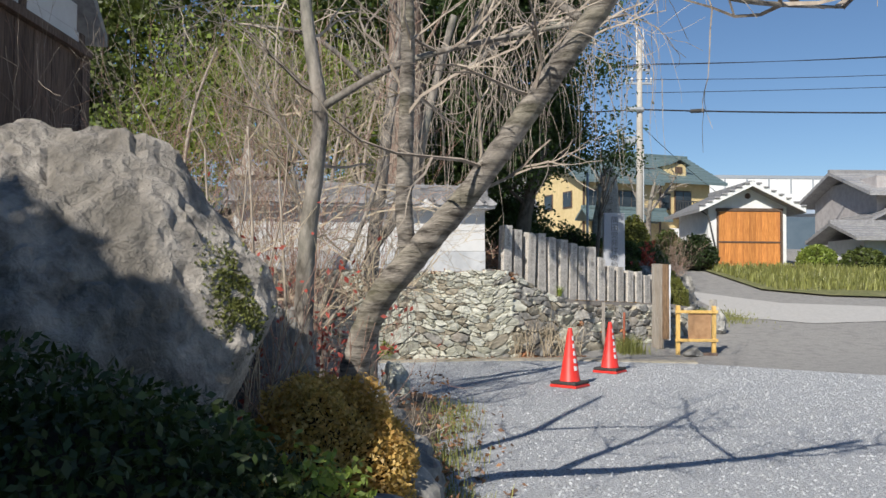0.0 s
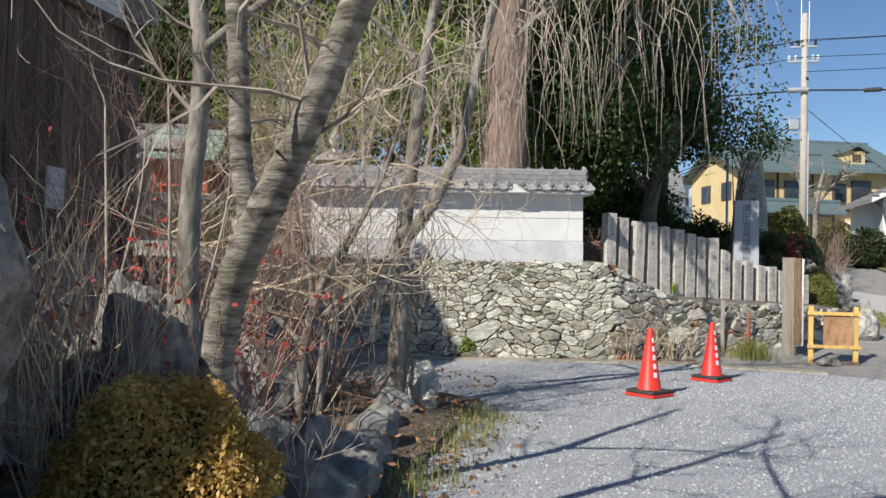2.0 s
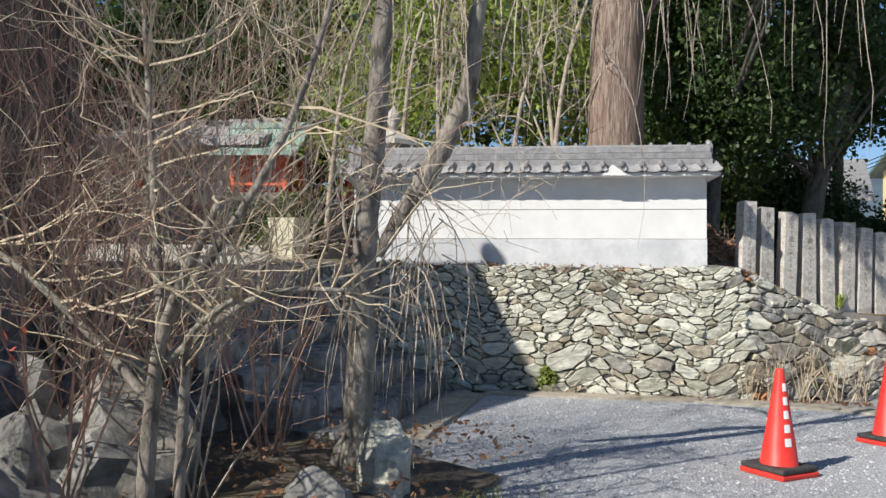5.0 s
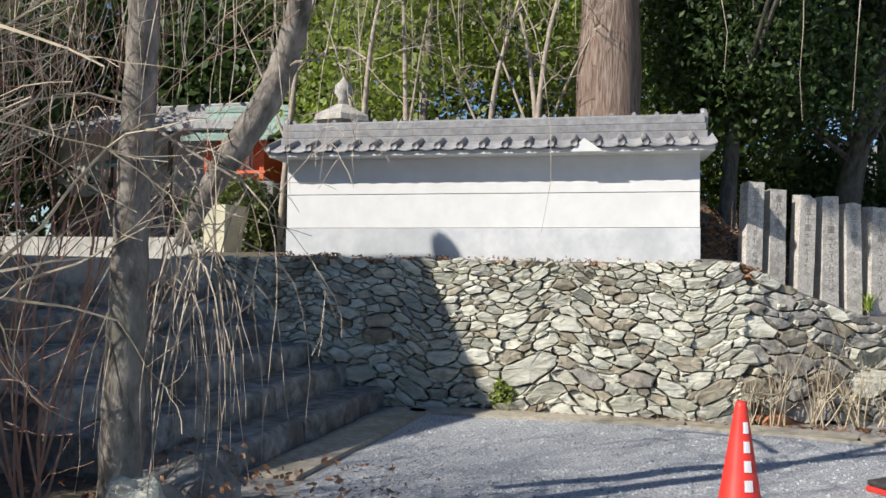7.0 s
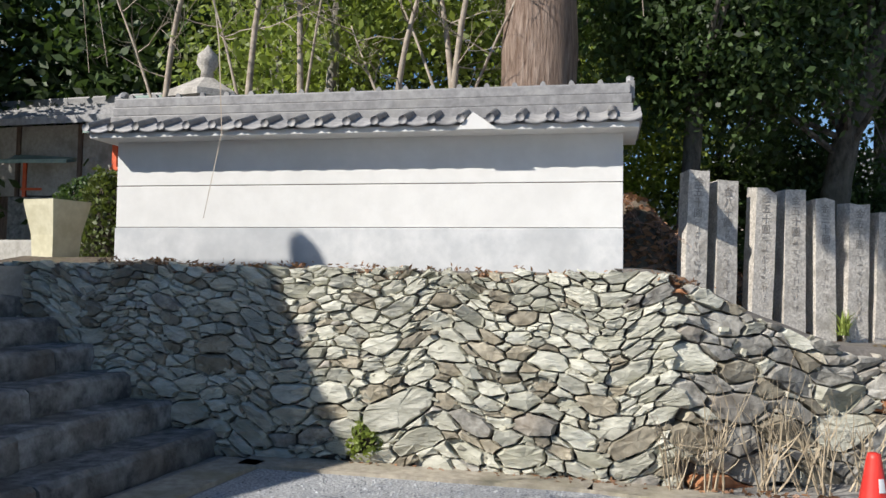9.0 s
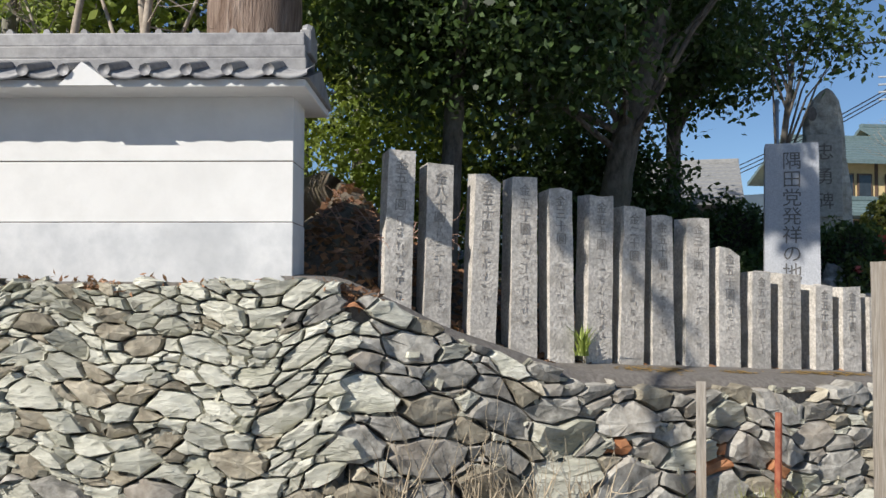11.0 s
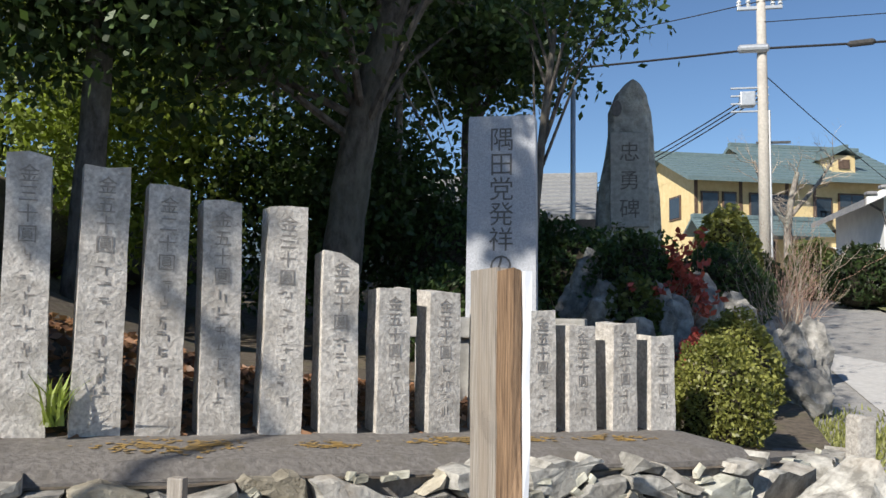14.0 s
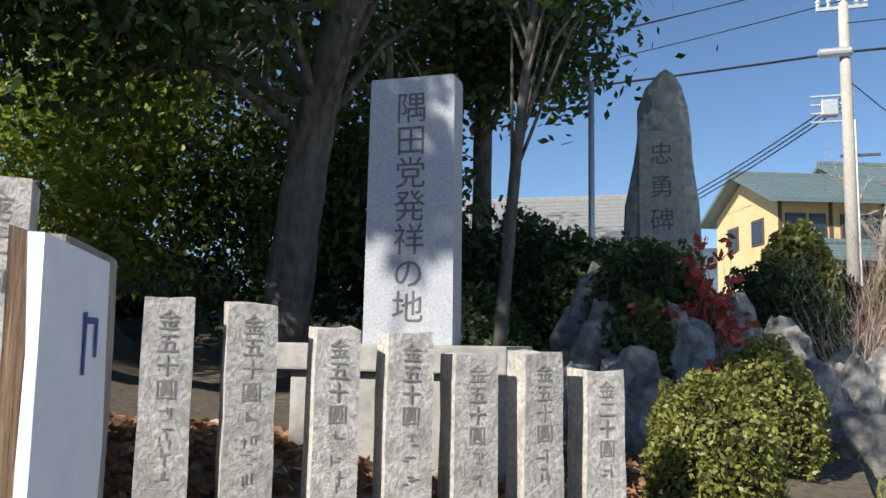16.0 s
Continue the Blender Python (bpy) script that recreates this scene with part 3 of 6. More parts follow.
def plaster_wall():
    w = thing("plaster_wall", "white plastered boundary wall with a grey tiled roof", "wall", pose(-3.42, 13.55, -0.066, 0, -0.8, WALL_A))
    part("plinth_band", box(-0.0, WLEN, -0.012, 0.362, 1.30, 1.87, 0.006), PLINTH_PL, w, "stained grey rendered footing band")
    part("lower_panel", box(0.004, WLEN - 0.004, 0, 0.35, 1.876, 2.232, 0.004), PLASTER, w)
    part("upper_panel", box(0.004, WLEN - 0.004, 0, 0.35, 2.239, 2.66, 0.004), PLASTER, w)
    part("groove", box(0.01, WLEN - 0.01, 0.012, 0.34, 1.86, 2.26), TRIM_BROWN, w)
    # eave board, deck, tiles
    eave, ridge_z, front, back = 2.665, 2.82, -0.27, 0.62
    part("eave_board", box(-0.11, WLEN + 0.11, front + 0.02, back - 0.02, eave - 0.045, eave, 0.008), PLASTER, w, "pale plastered eave soffit")
    prof = [(front, eave + 0.002), (0.175, ridge_z), (back, eave + 0.002)]
    V = [(x, y, z) for x in (-0.13, WLEN + 0.13) for y, z in prof]
    part("deck", (V, [(0, 3, 4, 1), (1, 4, 5, 2), (0, 2, 5, 3), (0, 1, 2), (3, 5, 4)]), TILE, w)
    pitch = 0.232
    n = int((WLEN + 0.24) / pitch)
    gap_at = round((3.18) / pitch)
    slope = Vector((0, 0.175 - front, ridge_z - eave))

    def pan(sag):
        V, F = [], []
        K = 7
        for j, t in enumerate((-0.03, 1.0)):
            for i in range(K):
                u = i / (K - 1)
                x = (u - 0.5) * (pitch - 0.03)
                z = -sag * (1 - (2 * u - 1) ** 2)
                for dz in (0.048, 0.02):
                    p = slope * t
                    V.append((x, p.y + front, p.z + eave + dz + z + (0.012 if j else 0)))
        for i in range(K - 1):
            a, b = 2 * i, 2 * K + 2 * i
            F += [(a, a + 2, b + 2, b), (a + 1, b + 1, b + 3, a + 3), (a, a + 1, a + 3, a + 2)]
        return V, F

    def cover():
        V, F = [], []
        K = 9
        r = 0.036
        for t in (-0.055, 1.0):
            for i in range(K):
                a = math.pi * 2 * i / (K - 1)
                p = slope * t
                V.append((r * math.cos(a), p.y + front, p.z + eave + 0.052 + r * math.sin(a)))
        for i in range(K - 1):
            F.append((i, i + 1, K + i + 1, K + i))
        F.append(tuple(range(K)))
        return V, F

    pan_me, cov_me = None, None
    for i in range(n + 1):
        x = -0.12 + pitch * i
        if x > WLEN + 0.16:
            break
        if i != gap_at:
            if pan_me is None:
                o = part("pan_tile", pan(0.030), TILE, w, "", True)
                pan_me = o.data
            else:
                o = new("pan_tile", pan_me)
                o.parent = w
            o.location = (x + pitch / 2, 0, 0)
        if cov_me is None:
            o = part("cover_tile", cover(), TILE, w, "", True)
            cov_me = o.data
        else:
            o = new("cover_tile", cov_me)
            o.parent = w
        o.location = (x, 0, 0)
    # added white plate for the patch of sunlit plaster where a tile is missing
    gx0 = -0.12 + pitch * (gap_at + 0.5)
    V = [(gx0 - 0.15, front - 0.006, eave - 0.04), (gx0 + 0.17, front - 0.006, eave - 0.04), (gx0 - 0.02, front - 0.006, eave + 0.095), (gx0 - 0.15, front + 0.10, eave - 0.04), (gx0 + 0.17, front + 0.10, eave - 0.04), (gx0 - 0.02, front + 0.12, eave + 0.1)]
    part("plaster_wedge", (V, [(0, 1, 2), (3, 5, 4), (0, 3, 4, 1), (1, 4, 5, 2), (2, 5, 3, 0)]), PLASTER, w, "white plate painted in for sunlit plaster below the missing tile")
    # ridge: three courses and round caps
    for k, (hw, z0, z1) in enumerate(((0.19, 2.76, 2.855), (0.17, 2.859, 2.935), (0.15, 2.939, 3.02))):
        part("ridge_course", box(-0.07 + 0.01 * k, WLEN + 0.07 - 0.01 * k, 0.175 - hw, 0.175 + hw, z0, z1, 0.008), TILE, w)
    cap = None
    for i in range(int(WLEN / 0.232) + 1):
        if cap is None:
            o = part("ridge_cap", tubes([[((0, 0.13, 3.025), 0.05), ((0, 0.22, 3.025), 0.05)]], 10), TILE, w, "", False)
            cap = o.data
            rid = part("ridge_roll", tubes([[((-0.05, 0.175, 3.015), 0.042), ((WLEN + 0.05, 0.175, 3.015), 0.042)]], 10), TILE, w)
        else:
            o = new("ridge_cap", cap)
            o.parent = w
        o.location = (0.02 + i * 0.232, 0, 0)
        o.scale = (0.55, 0.55, 1.0)
        o.location.y, o.location.z = 0.08, 0.012
    for x in (-0.05, WLEN + 0.05):
        V, F = turned([(0.075, -0.03), (0.085, 0.0), (0.07, 0.03)], 12)
        o = part("end_tile", (V, F), TILE, w, "round ridge-end tile")
        o.matrix_local = pose(x, 0.175, 3.03, 0, 90, 0)
        part("end_block", box(x - 0.035, x + 0.035, 0.06, 0.29, 2.90, 3.05, 0.012), TILE, w)
    return w


plaster_wall()

PILLARS = [(0.0, 2.37, 1.38), (0.27, 2.30, 1.29), (0.59, 2.26, 1.22), (0.89, 2.25, 1.16), (1.18, 2.19, 1.13), (1.46, 2.16, 1.09), (1.72, 2.09, 1.05), (1.99, 2.04, 1.00), (2.27, 2.04, 0.98), (2.56, 1.83, 0.95), (2.84, 1.66, 0.93), (3.12, 1.65, 0.91), (3.43, 1.57, 0.89), (3.71, 1.56, 0.88), (3.98, 1.48, 0.88), (4.27, 1.49, 0.88), (4.55, 1.42, 0.88)]
ROW_U = Vector((0.802, 0.597, 0))
ROW_A = math.degrees(math.atan2(0.597, 0.802))


def pillar(i, s, top, base):
    r = random.Random(i)
    p = Vector((1.15, 15.43, 0)) + ROW_U * s
    t = thing("stone_pillar", "weathered inscribed granite fence pillar in a row" if i < 9 else "short pale inscribed granite fence pillar in a row", "stone pillar", pose(p.x, p.y, base - 0.22, r.uniform(-1.2, 1.2), r.uniform(-1, 1), ROW_A + r.uniform(-2, 2)), "pillars of the stone fence")
    h = top - base + 0.22
    w = (0.098 if i < 9 else 0.092) * r.uniform(0.94, 1.04)
    bm = bmesh.new()
    rings = []
    K = 7
    for j in range(K + 1):
        z = h * j / K
        f = 1 - 0.06 * j / K
        row = []
        for sx, sy in ((-1, -1), (0, -1), (1, -1), (1, 1), (0, 1), (-1, 1)):
            row.append(bm.verts.new((sx * w * f + r.uniform(-0.0032, 0.0032), sy * 0.085 + r.uniform(-0.002, 0.002), z + (r.uniform(-0.012, 0.012) if j == K else 0))))
        rings.append(row)
    for a, b in zip(rings, rings[1:]):
        for k in range(6):
            bm.faces.new((a[k], a[(k + 1) % 6], b[(k + 1) % 6], b[k]))
    bm.faces.new(rings[-1])
    bm.faces.new(list(reversed(rings[0])))
    if i in (2, 9):
        rings[-1][2].co.z -= 0.05
        rings[-1][3].co.z -= 0.04
    sharp = [e for e in bm.edges if len(e.link_faces) == 2 and e.calc_face_angle(0) > 0.6]
    bmesh.ops.bevel(bm, geom=sharp, offset=0.009, segments=2, affect="EDGES")
    part("shaft", bm, GRANITE, t)
    words = {0: "金五十圓", 1: "金八十圓", 2: "金五十圓", 4: "金三十圓", 5: "金五十圓", 6: "金二十圓", 8: "金三十圓", 9: "金五十圓", 10: "金五十圓", 11: "金五十圓", 12: "金五十圓", 13: "金五十圓", 14: "金五十圓", 15: "金五十圓", 16: "金二十圓"}.get(i, "金五十圓")
    size = 0.075 if h < 1.07 else 0.082
    letters(words, size, pose(0, -0.0872, h - size * 1.1), CARVED_SOFT, t, "amount", "worn carved characters", 0.0015)
    bm = bmesh.new()
    z = h - size * 0.95 - 4.4 * size
    while z > 0.30:
        for q in range(r.randint(3, 5)):
            xx, zz = r.uniform(-0.022, 0.022), z + r.uniform(-0.024, 0.024)
            if r.random() < 0.55:
                box(xx - r.uniform(0.006, 0.02), xx + r.uniform(0.006, 0.02), -0.0885, -0.084, zz, zz + 0.0045, 0, bm)
            else:
                box(xx, xx + 0.0045, -0.0885, -0.084, zz - r.uniform(0.008, 0.025), zz + 0.012, 0, bm)
        z -= size * 0.95
    part("worn_carving", bm, CARVED_SOFT, t, "worn unreadable carving")


for i, (s, top, base) in enumerate(PILLARS):
    pillar(i, s, top, base)

# the ledge in front of the pillars
V, F = [], []
for j in range(31):
    s = LINE_S[2] - 0.35 + (LINE_S[5] - LINE_S[2] + 0.5) * j / 30
    p = line_at(s)
    n = Vector((-ROW_U.y, ROW_U.x, 0))
    for o, dz in ((0.03, -0.03), (0.12, 0.035), (0.45, 0.06), (0.85, 0.075)):
        q = p + n * o
        V.append((q.x, q.y, p.z + dz + 0.012 * noise.noise(Vector((q.x * 4, q.y * 4, 1)))))
for j in range(30):
    for k in range(3):
        F.append((j * 4 + k, (j + 1) * 4 + k, (j + 1) * 4 + k + 1, j * 4 + k + 1))
tagged(link("ledge", (V, F), LEDGE, smooth=True), "grey-brown mortar ledge at the foot of the pillars", "ledge", kind="structure")


def stele():
    t = thing("stone_stele", "tall blue-grey granite stele with carved characters", "monument", pose(3.83, 18.56, 1.0))
    bm = bmesh.new()
    prof = [(0.236, 0.50), (0.232, 1.2), (0.226, 1.85), (0.222, 1.872)]
    rings = []
    for w, z in prof:
        rings.append([bm.verts.new((sx * w, sy * 0.075, z)) for sx, sy in ((-1, -1), (1, -1), (1, 1), (-1, 1))])
    for a, b in zip(rings, rings[1:]):
        for k in range(4):
            bm.faces.new((a[k], a[(k + 1) % 4], b[(k + 1) % 4], b[k]))
    bm.faces.new(rings[-1])
    bm.faces.new(list(reversed(rings[0])))
    bmesh.ops.bevel(bm, geom=[e for e in bm.edges if len(e.link_faces) == 2 and e.calc_face_angle(0) > 0.6], offset=0.006, segments=2, affect="EDGES")
    part("slab", bm, STELE, t)
    letters("隅田党発祥の地", 0.172, pose(0, -0.0755, 1.70), CARVED, t, "inscription", "carved characters, groove shade painted dark", 0.0025, 0.985)
    part("plinth", box(-0.62, 0.56, -0.30, 0.30, 0.38, 0.51, 0.012), CONCRETE, t, "pale concrete plinth")
    part("footing", box(-0.54, 0.48, -0.25, 0.25, -0.2, 0.378, 0.012), CONCRETE, t)


stele()


def standing_rock():
    t = thing("standing_stone", "tall rough natural monument stone with carved characters", "monument", pose(4.80, 24.25, 1.0) @ Matrix.Scale(1.25, 4))
    V, F = [], []
    prof = [(-0.34, 0.37, 0.6), (-0.35, 0.36, 1.2), (-0.33, 0.34, 1.7), (-0.25, 0.28, 2.1), (-0.21, 0.27, 2.35), (-0.21, 0.24, 2.6), (-0.14, 0.20, 2.78), (-0.03, 0.13, 2.9), (0.02, 0.08, 2.93)]
    prof = [(-0.36, 0.36, -0.3)] + prof
    K = 14
    for j, (l, r, z) in enumerate(prof):
        cx, hw = (l + r) / 2, (r - l) / 2
        for k in range(K):
            a = 2 * math.pi * k / K
            p = Vector((cx + hw * math.copysign(abs(math.cos(a)) ** 0.7, math.cos(a)), 0.15 * math.copysign(abs(math.sin(a)) ** 0.6, math.sin(a)), z))
            f = noise.fractal(p * 3, 1.0, 2.0, 4) * 0.09
            V.append((p.x * (1 + f), p.y * (1 + 2 * f), p.z))
    n = len(prof)
    for j in range(n - 1):
        for k in range(K):
            F.append((j * K + k, j * K + (k + 1) % K, (j + 1) * K + (k + 1) % K, (j + 1) * K + k))
    F.append(tuple((n - 1) * K + k for k in range(K)))
    part("stone_body", (V, F), mat("monument_rock", (0.20, 0.205, 0.185), (0.50, 0.50, 0.46), 8, 0.85, 1.0, (0.30, 0.27, 0.20), 0.6, dist=0.05, detail=12), t)
    part("carved_panel", box(-0.19, 0.21, -0.175, -0.12, 1.35, 2.36, 0.01), mat("dressed_panel", (0.27, 0.275, 0.255), (0.40, 0.40, 0.375), 20, 0.85, 0.2), t, "flat dressed panel")
    for k, word in enumerate("忠勇碑"):
        letters(word, 0.22, pose(0.01, -0.177, 2.13 - 0.3 * k), CARVED, t, "character", "carved character, groove shade painted dark", 0.002)
    # no real depth: a dark disc paints the shade of the hollow
    o = part("hollow", turned([(0.005, -0.01), (0.05, -0.004), (0.06, 0.0)], 10), CARVED, t, "weathered hollow near the top, its shade a dark disc")
    o.matrix_local = pose(-0.12, -0.158, 2.62, 90, 0, 0) @ Matrix.Diagonal((0.9, 1.5, 1, 1))


standing_rock()


def traffic_cone(x, y, rot):
    t = thing("traffic_cone", "red plastic traffic cone with a black rubber weight", "traffic cone", pose(x, y, 0.008, 0, 0, rot), "cones on the gravel")
    part("body", turned([(0.145, 0.045), (0.135, 0.06), (0.03, 0.725), (0.026, 0.745), (0.012, 0.75)], 24), CONE_RED, t, "", True)
    part("base", box(-0.19, 0.19, -0.19, 0.19, 0.0, 0.035, 0.012), CONE_RED, t)
    bm = bmesh.new()
    box(-0.185, 0.185, -0.185, 0.185, 0.037, 0.075, 0.014, bm)
    part("weight", bm, RUBBER, t, "black rubber weight ring")
    for k in range(5):
        z = 0.62 - 0.095 * k
        r = lerp(0.135, 0.03, (z - 0.06) / 0.665) + 0.003
        V, F = [], []
        for zz in (z - 0.028, z + 0.028):
            rr = lerp(0.135, 0.03, (zz - 0.06) / 0.665) + 0.003
            for q in range(4):
                a = -0.55 + (0.35 + 0.012 / r) * q / 3
                V.append((rr * math.cos(a), rr * math.sin(a), zz))
        F = [(q, q + 1, 5 + q, 4 + q) for q in range(3)]
        part("label_patch", (V, F), REFLECT, t, "small white lettering patch")


traffic_cone(1.65, 10.72, -38)
traffic_cone(2.5, 12.38, -36)


def stake():
    t = thing("wooden_signpost", "weathered split wooden notice board with one white painted face", "signpost", pose(4.285, 15.60, 0.05, 0, 0, 25.5))
    r = random.Random(3)

    def plank(x0, x1, y0, y1, z0, z1, seed):
        bm = bmesh.new()
        q = random.Random(seed)
        rows = []
        for j in range(9):
            z = lerp(z0, z1, j / 8)
            rows.append([bm.verts.new((x + q.uniform(-0.004, 0.004), y + q.uniform(-0.008, 0.008), z + (q.uniform(-0.012, 0.004) if j == 8 else 0))) for x, y in ((x0, y0), (x1, y0), (x1, y1), (x0, y1))])
        for a, b in zip(rows, rows[1:]):
            for k in range(4):
                bm.faces.new((a[k], a[(k + 1) % 4], b[(k + 1) % 4], b[k]))
        bm.faces.new(rows[-1])
        bm.faces.new(list(reversed(rows[0])))
        bmesh.ops.bevel(bm, geom=[e for e in bm.edges if len(e.link_faces) == 2 and e.calc_face_angle(0) > 0.6], offset=0.005, segments=1, affect="EDGES")
        return bm

    part("back_board", plank(-0.05, -0.012, 0.17, 0.47, -0.1, 1.645, 1), WOODGREY, t, "grey weathered board")
    part("split_face", plank(-0.046, -0.014, 0.012, 0.166, 0.22, 1.63, 2), WOODBARE, t, "split brown inner wood")
    part("white_face", plank(-0.011, 0.008, 0.0, 0.40, 0.2, 1.62, 3), WHITEPAINT, t, "white painted board face")
    part("bare_edge", plank(-0.011, 0.006, 0.404, 0.468, 0.2, 1.63, 4), WOODGREY, t)
    for z, k in ((1.40, 0), (1.06, 1), (0.84, 2), (0.62, 3)):
        bm = bmesh.new()
        y = 0.25 + r.uniform(-0.02, 0.02)
        box(0.0125, 0.0145, y - 0.012, y, z, z + 0.11, 0, bm)
        box(0.0125, 0.0145, y, y + 0.07, z + 0.09 - 0.03 * k, z + 0.102 - 0.03 * k, 0, bm)
        box(0.0125, 0.0145, y + 0.06, y + 0.072, z + 0.03, z + 0.10, 0, bm)
        tagged(part("faded_mark", bm, BLUEINK, t, "faded unreadable blue writing"), kind="stuff")
    part("ground_stake", box(-0.09, -0.052, 0.2, 0.28, -0.1, 0.62, 0.006), WOODGREY, t)


stake()


def barrier():
    t = thing("timber_barrier", "low yellow timber barrier with a plywood board", "barrier", pose(4.62, 15.22, 0.0, 0, 0, 0))
    for x in (-0.3, 0.36):
        part("post", box(x - 0.035, x + 0.035, -0.035, 0.035, -0.05, 0.92, 0.006), YELLOWWOOD, t)
    part("rail", box(-0.36, 0.42, -0.066, -0.037, 0.78, 0.835, 0.005), YELLOWWOOD, t)
    part("rail", box(-0.36, 0.42, -0.066, -0.037, 0.26, 0.315, 0.005), YELLOWWOOD, t)
    part("board", box(-0.12, 0.30, -0.034, -0.020, 0.318, 0.78, 0.003), mat("plywood", (0.36, 0.20, 0.10), (0.48, 0.29, 0.15), 10, 0.75, 0.1, (0.30, 0.17, 0.09), 0.5), t, "brown plywood board")
    part("foot", box(-0.12, 0.40, -0.10, 0.06, -0.02, 0.06, 0.01), WOODDARK, t)


barrier()

# ---- stone steps to the terrace ----
rng = np.random.default_rng(21)
stairs = thing("stone_stairs", "old worn dark stone steps up to the terrace", "stairs", pose(-1.62, 11.1, 0, 0, 0, 11.5), kind="structure")


def step_block(x0, x1, y0, y1, z0, z1, q):
    """One long worn step: its nose wanders and its tread is hollowed."""
    n = max(3, int((y1 - y0) / 0.14))
    V, F = [], []
    for i in range(n + 1):
        y = lerp(y0, y1, i / n)
        a = 0.035 * noise.noise(Vector((y * 3.1, q, 0))) + 0.018 * noise.noise(Vector((y * 9, q, 4)))
        b = 0.018 * noise.noise(Vector((y * 2.3, q, 7))) + 0.010 * noise.noise(Vector((y * 8, q, 9)))
        e = -0.01 if i in (0, n) else 0
        V += [(x1 - 0.03 + a, y, z0), (x1 + a + 0.012, y, lerp(z0, z1, 0.55)), (x1 + a + e, y, z1 - 0.035 + b), (x1 - 0.035 + a + e, y, z1 + b + e), (x1 - 0.2, y, z1 - 0.008 + b * 0.5), (x0, y, z1), (x0, y, z0)]
    for i in range(n):
        F += [(7 * i + k, 7 * i + k + 1, 7 * i + 8 + k, 7 * i + 7 + k) for k in range(6)]
    F += [tuple(reversed(range(7))), tuple(7 * n + k for k in range(7))]
    return V, F


for k in range(7):
    y = -1.5
    end = 2.75 - 0.02 * k
    while y < end - 0.2:
        ln = rng.uniform(0.9, 2.3)
        y1 = end if y + ln > end - 0.5 else y + ln
        x1 = -0.38 * k + rng.uniform(-0.02, 0.02)
        part("step_block", step_block(x1 - (0.7 if k < 6 else 0.9), x1, y + 0.004, y1 - 0.004, 0.205 * k - 0.2, 0.205 * (k + 1) - 0.008 + rng.uniform(-0.01, 0.01), float(rng.uniform(0, 90))), STEPSTONE, stairs)
        y = y1


def wooden_building():
    t = thing("wooden_storehouse", "dark weathered board building with a tiled roof", "building", pose(-4.35, 9.9, 0))
    # local x runs outwards, y along the lane; the board face lies at x = 0
    part("core", box(-5.5, -0.03, -4.7, -0.03, 0, 4.1), WOODDARK, t)
    r = random.Random(8)
    y = -4.6
    me = [part("board", box(-0.028, 0.0, 0.0, 0.19, 0.0, 4.02, 0.004), WOODDARK, t).data]
    t.children[-1].location = (0, -4.75, 0)
    while y < -0.19:
        o = new("board", me[0])
        o.parent = t
        o.location = (r.uniform(-0.006, 0.006), y, 0.0)
        y += 0.2
    part("band", box(-0.03, 0.09, -4.8, 0.05, 4.0, 4.1, 0.01), WOODDARK, t)
    part("upper_plaster", box(-0.03, 0.005, -4.75, -0.02, 4.103, 4.26), PLASTER, t, "white plaster above the boards")
    for yy in (-4.6, -3, -1.5, -0.1):
        part("stud", box(-0.02, 0.03, yy - 0.06, yy + 0.06, 4.103, 4.26), WOODDARK, t)
    for yy in (0.0,):
        part("corner_post", box(-0.12, 0.035, yy - 0.1, yy + 0.03, 0, 4.02, 0.008), WOODDARK, t)
    # gable roof whose ridge runs away from the lane
    far = ((0.14, 0), (-6.5, -2.2))
    V = [(x, y + skew, z - dz) for x, skew in far for dz in (0, 0.13) for y, z in ((-5.1, 4.1), (-0.35, 5.08), (0.35, 4.36))]
    part("roof", (V, [(0, 1, 7, 6), (1, 2, 8, 7), (3, 9, 10, 4), (4, 10, 11, 5), (0, 3, 4, 1), (1, 4, 5, 2), (0, 6, 9, 3), (2, 5, 11, 8), (6, 7, 10, 9), (7, 8, 11, 10)]), TILE, t)
    part("gable", box(-0.25, -0.05, -2.6, -0.1, 4.3, 4.62), PLASTER, t)
    V = [(x, -0.35 + skew + dy, 5.03 + dz) for x, skew in ((0.11, 0), (-6.4, -2.17)) for dy, dz in ((-0.12, 0), (0.12, 0), (0.12, 0.16), (-0.12, 0.16))]
    part("ridge", (V, [(0, 1, 2, 3), (7, 6, 5, 4), (0, 4, 5, 1), (1, 5, 6, 2), (2, 6, 7, 3), (3, 7, 4, 0)]), TILE, t)
    o = part("ridge_ornament", turned([(0.17, -0.06), (0.21, 0.0), (0.17, 0.06)], 14), TILE, t, "round ridge-end tile")
    o.matrix_local = pose(0.10, -0.35, 5.27, 0, 90, 0)
    for k in range(9):
        part("ridge_crest", turned([(0.09, 0.0), (0.05, 0.08), (0.005, 0.17)], 8), TILE, t).location = (-0.5 - 0.5 * k, -0.57 - 0.165 * k, 5.17)


wooden_building()


# ---- garden ----
def stone_thing(name, label, category, x, y, z, sx, sy, sz, rot, seed, material, sub=3, rough=0.22, facets=9, group=""):
    r = np.random.default_rng(seed)
    ob = link(name, rock(r, sx, sy, sz, sub, rough, 1.0, facets, seed), material)
    ob.matrix_world = pose(x, y, z, 0, 0, rot)
    return tagged(ob, label, category, group)


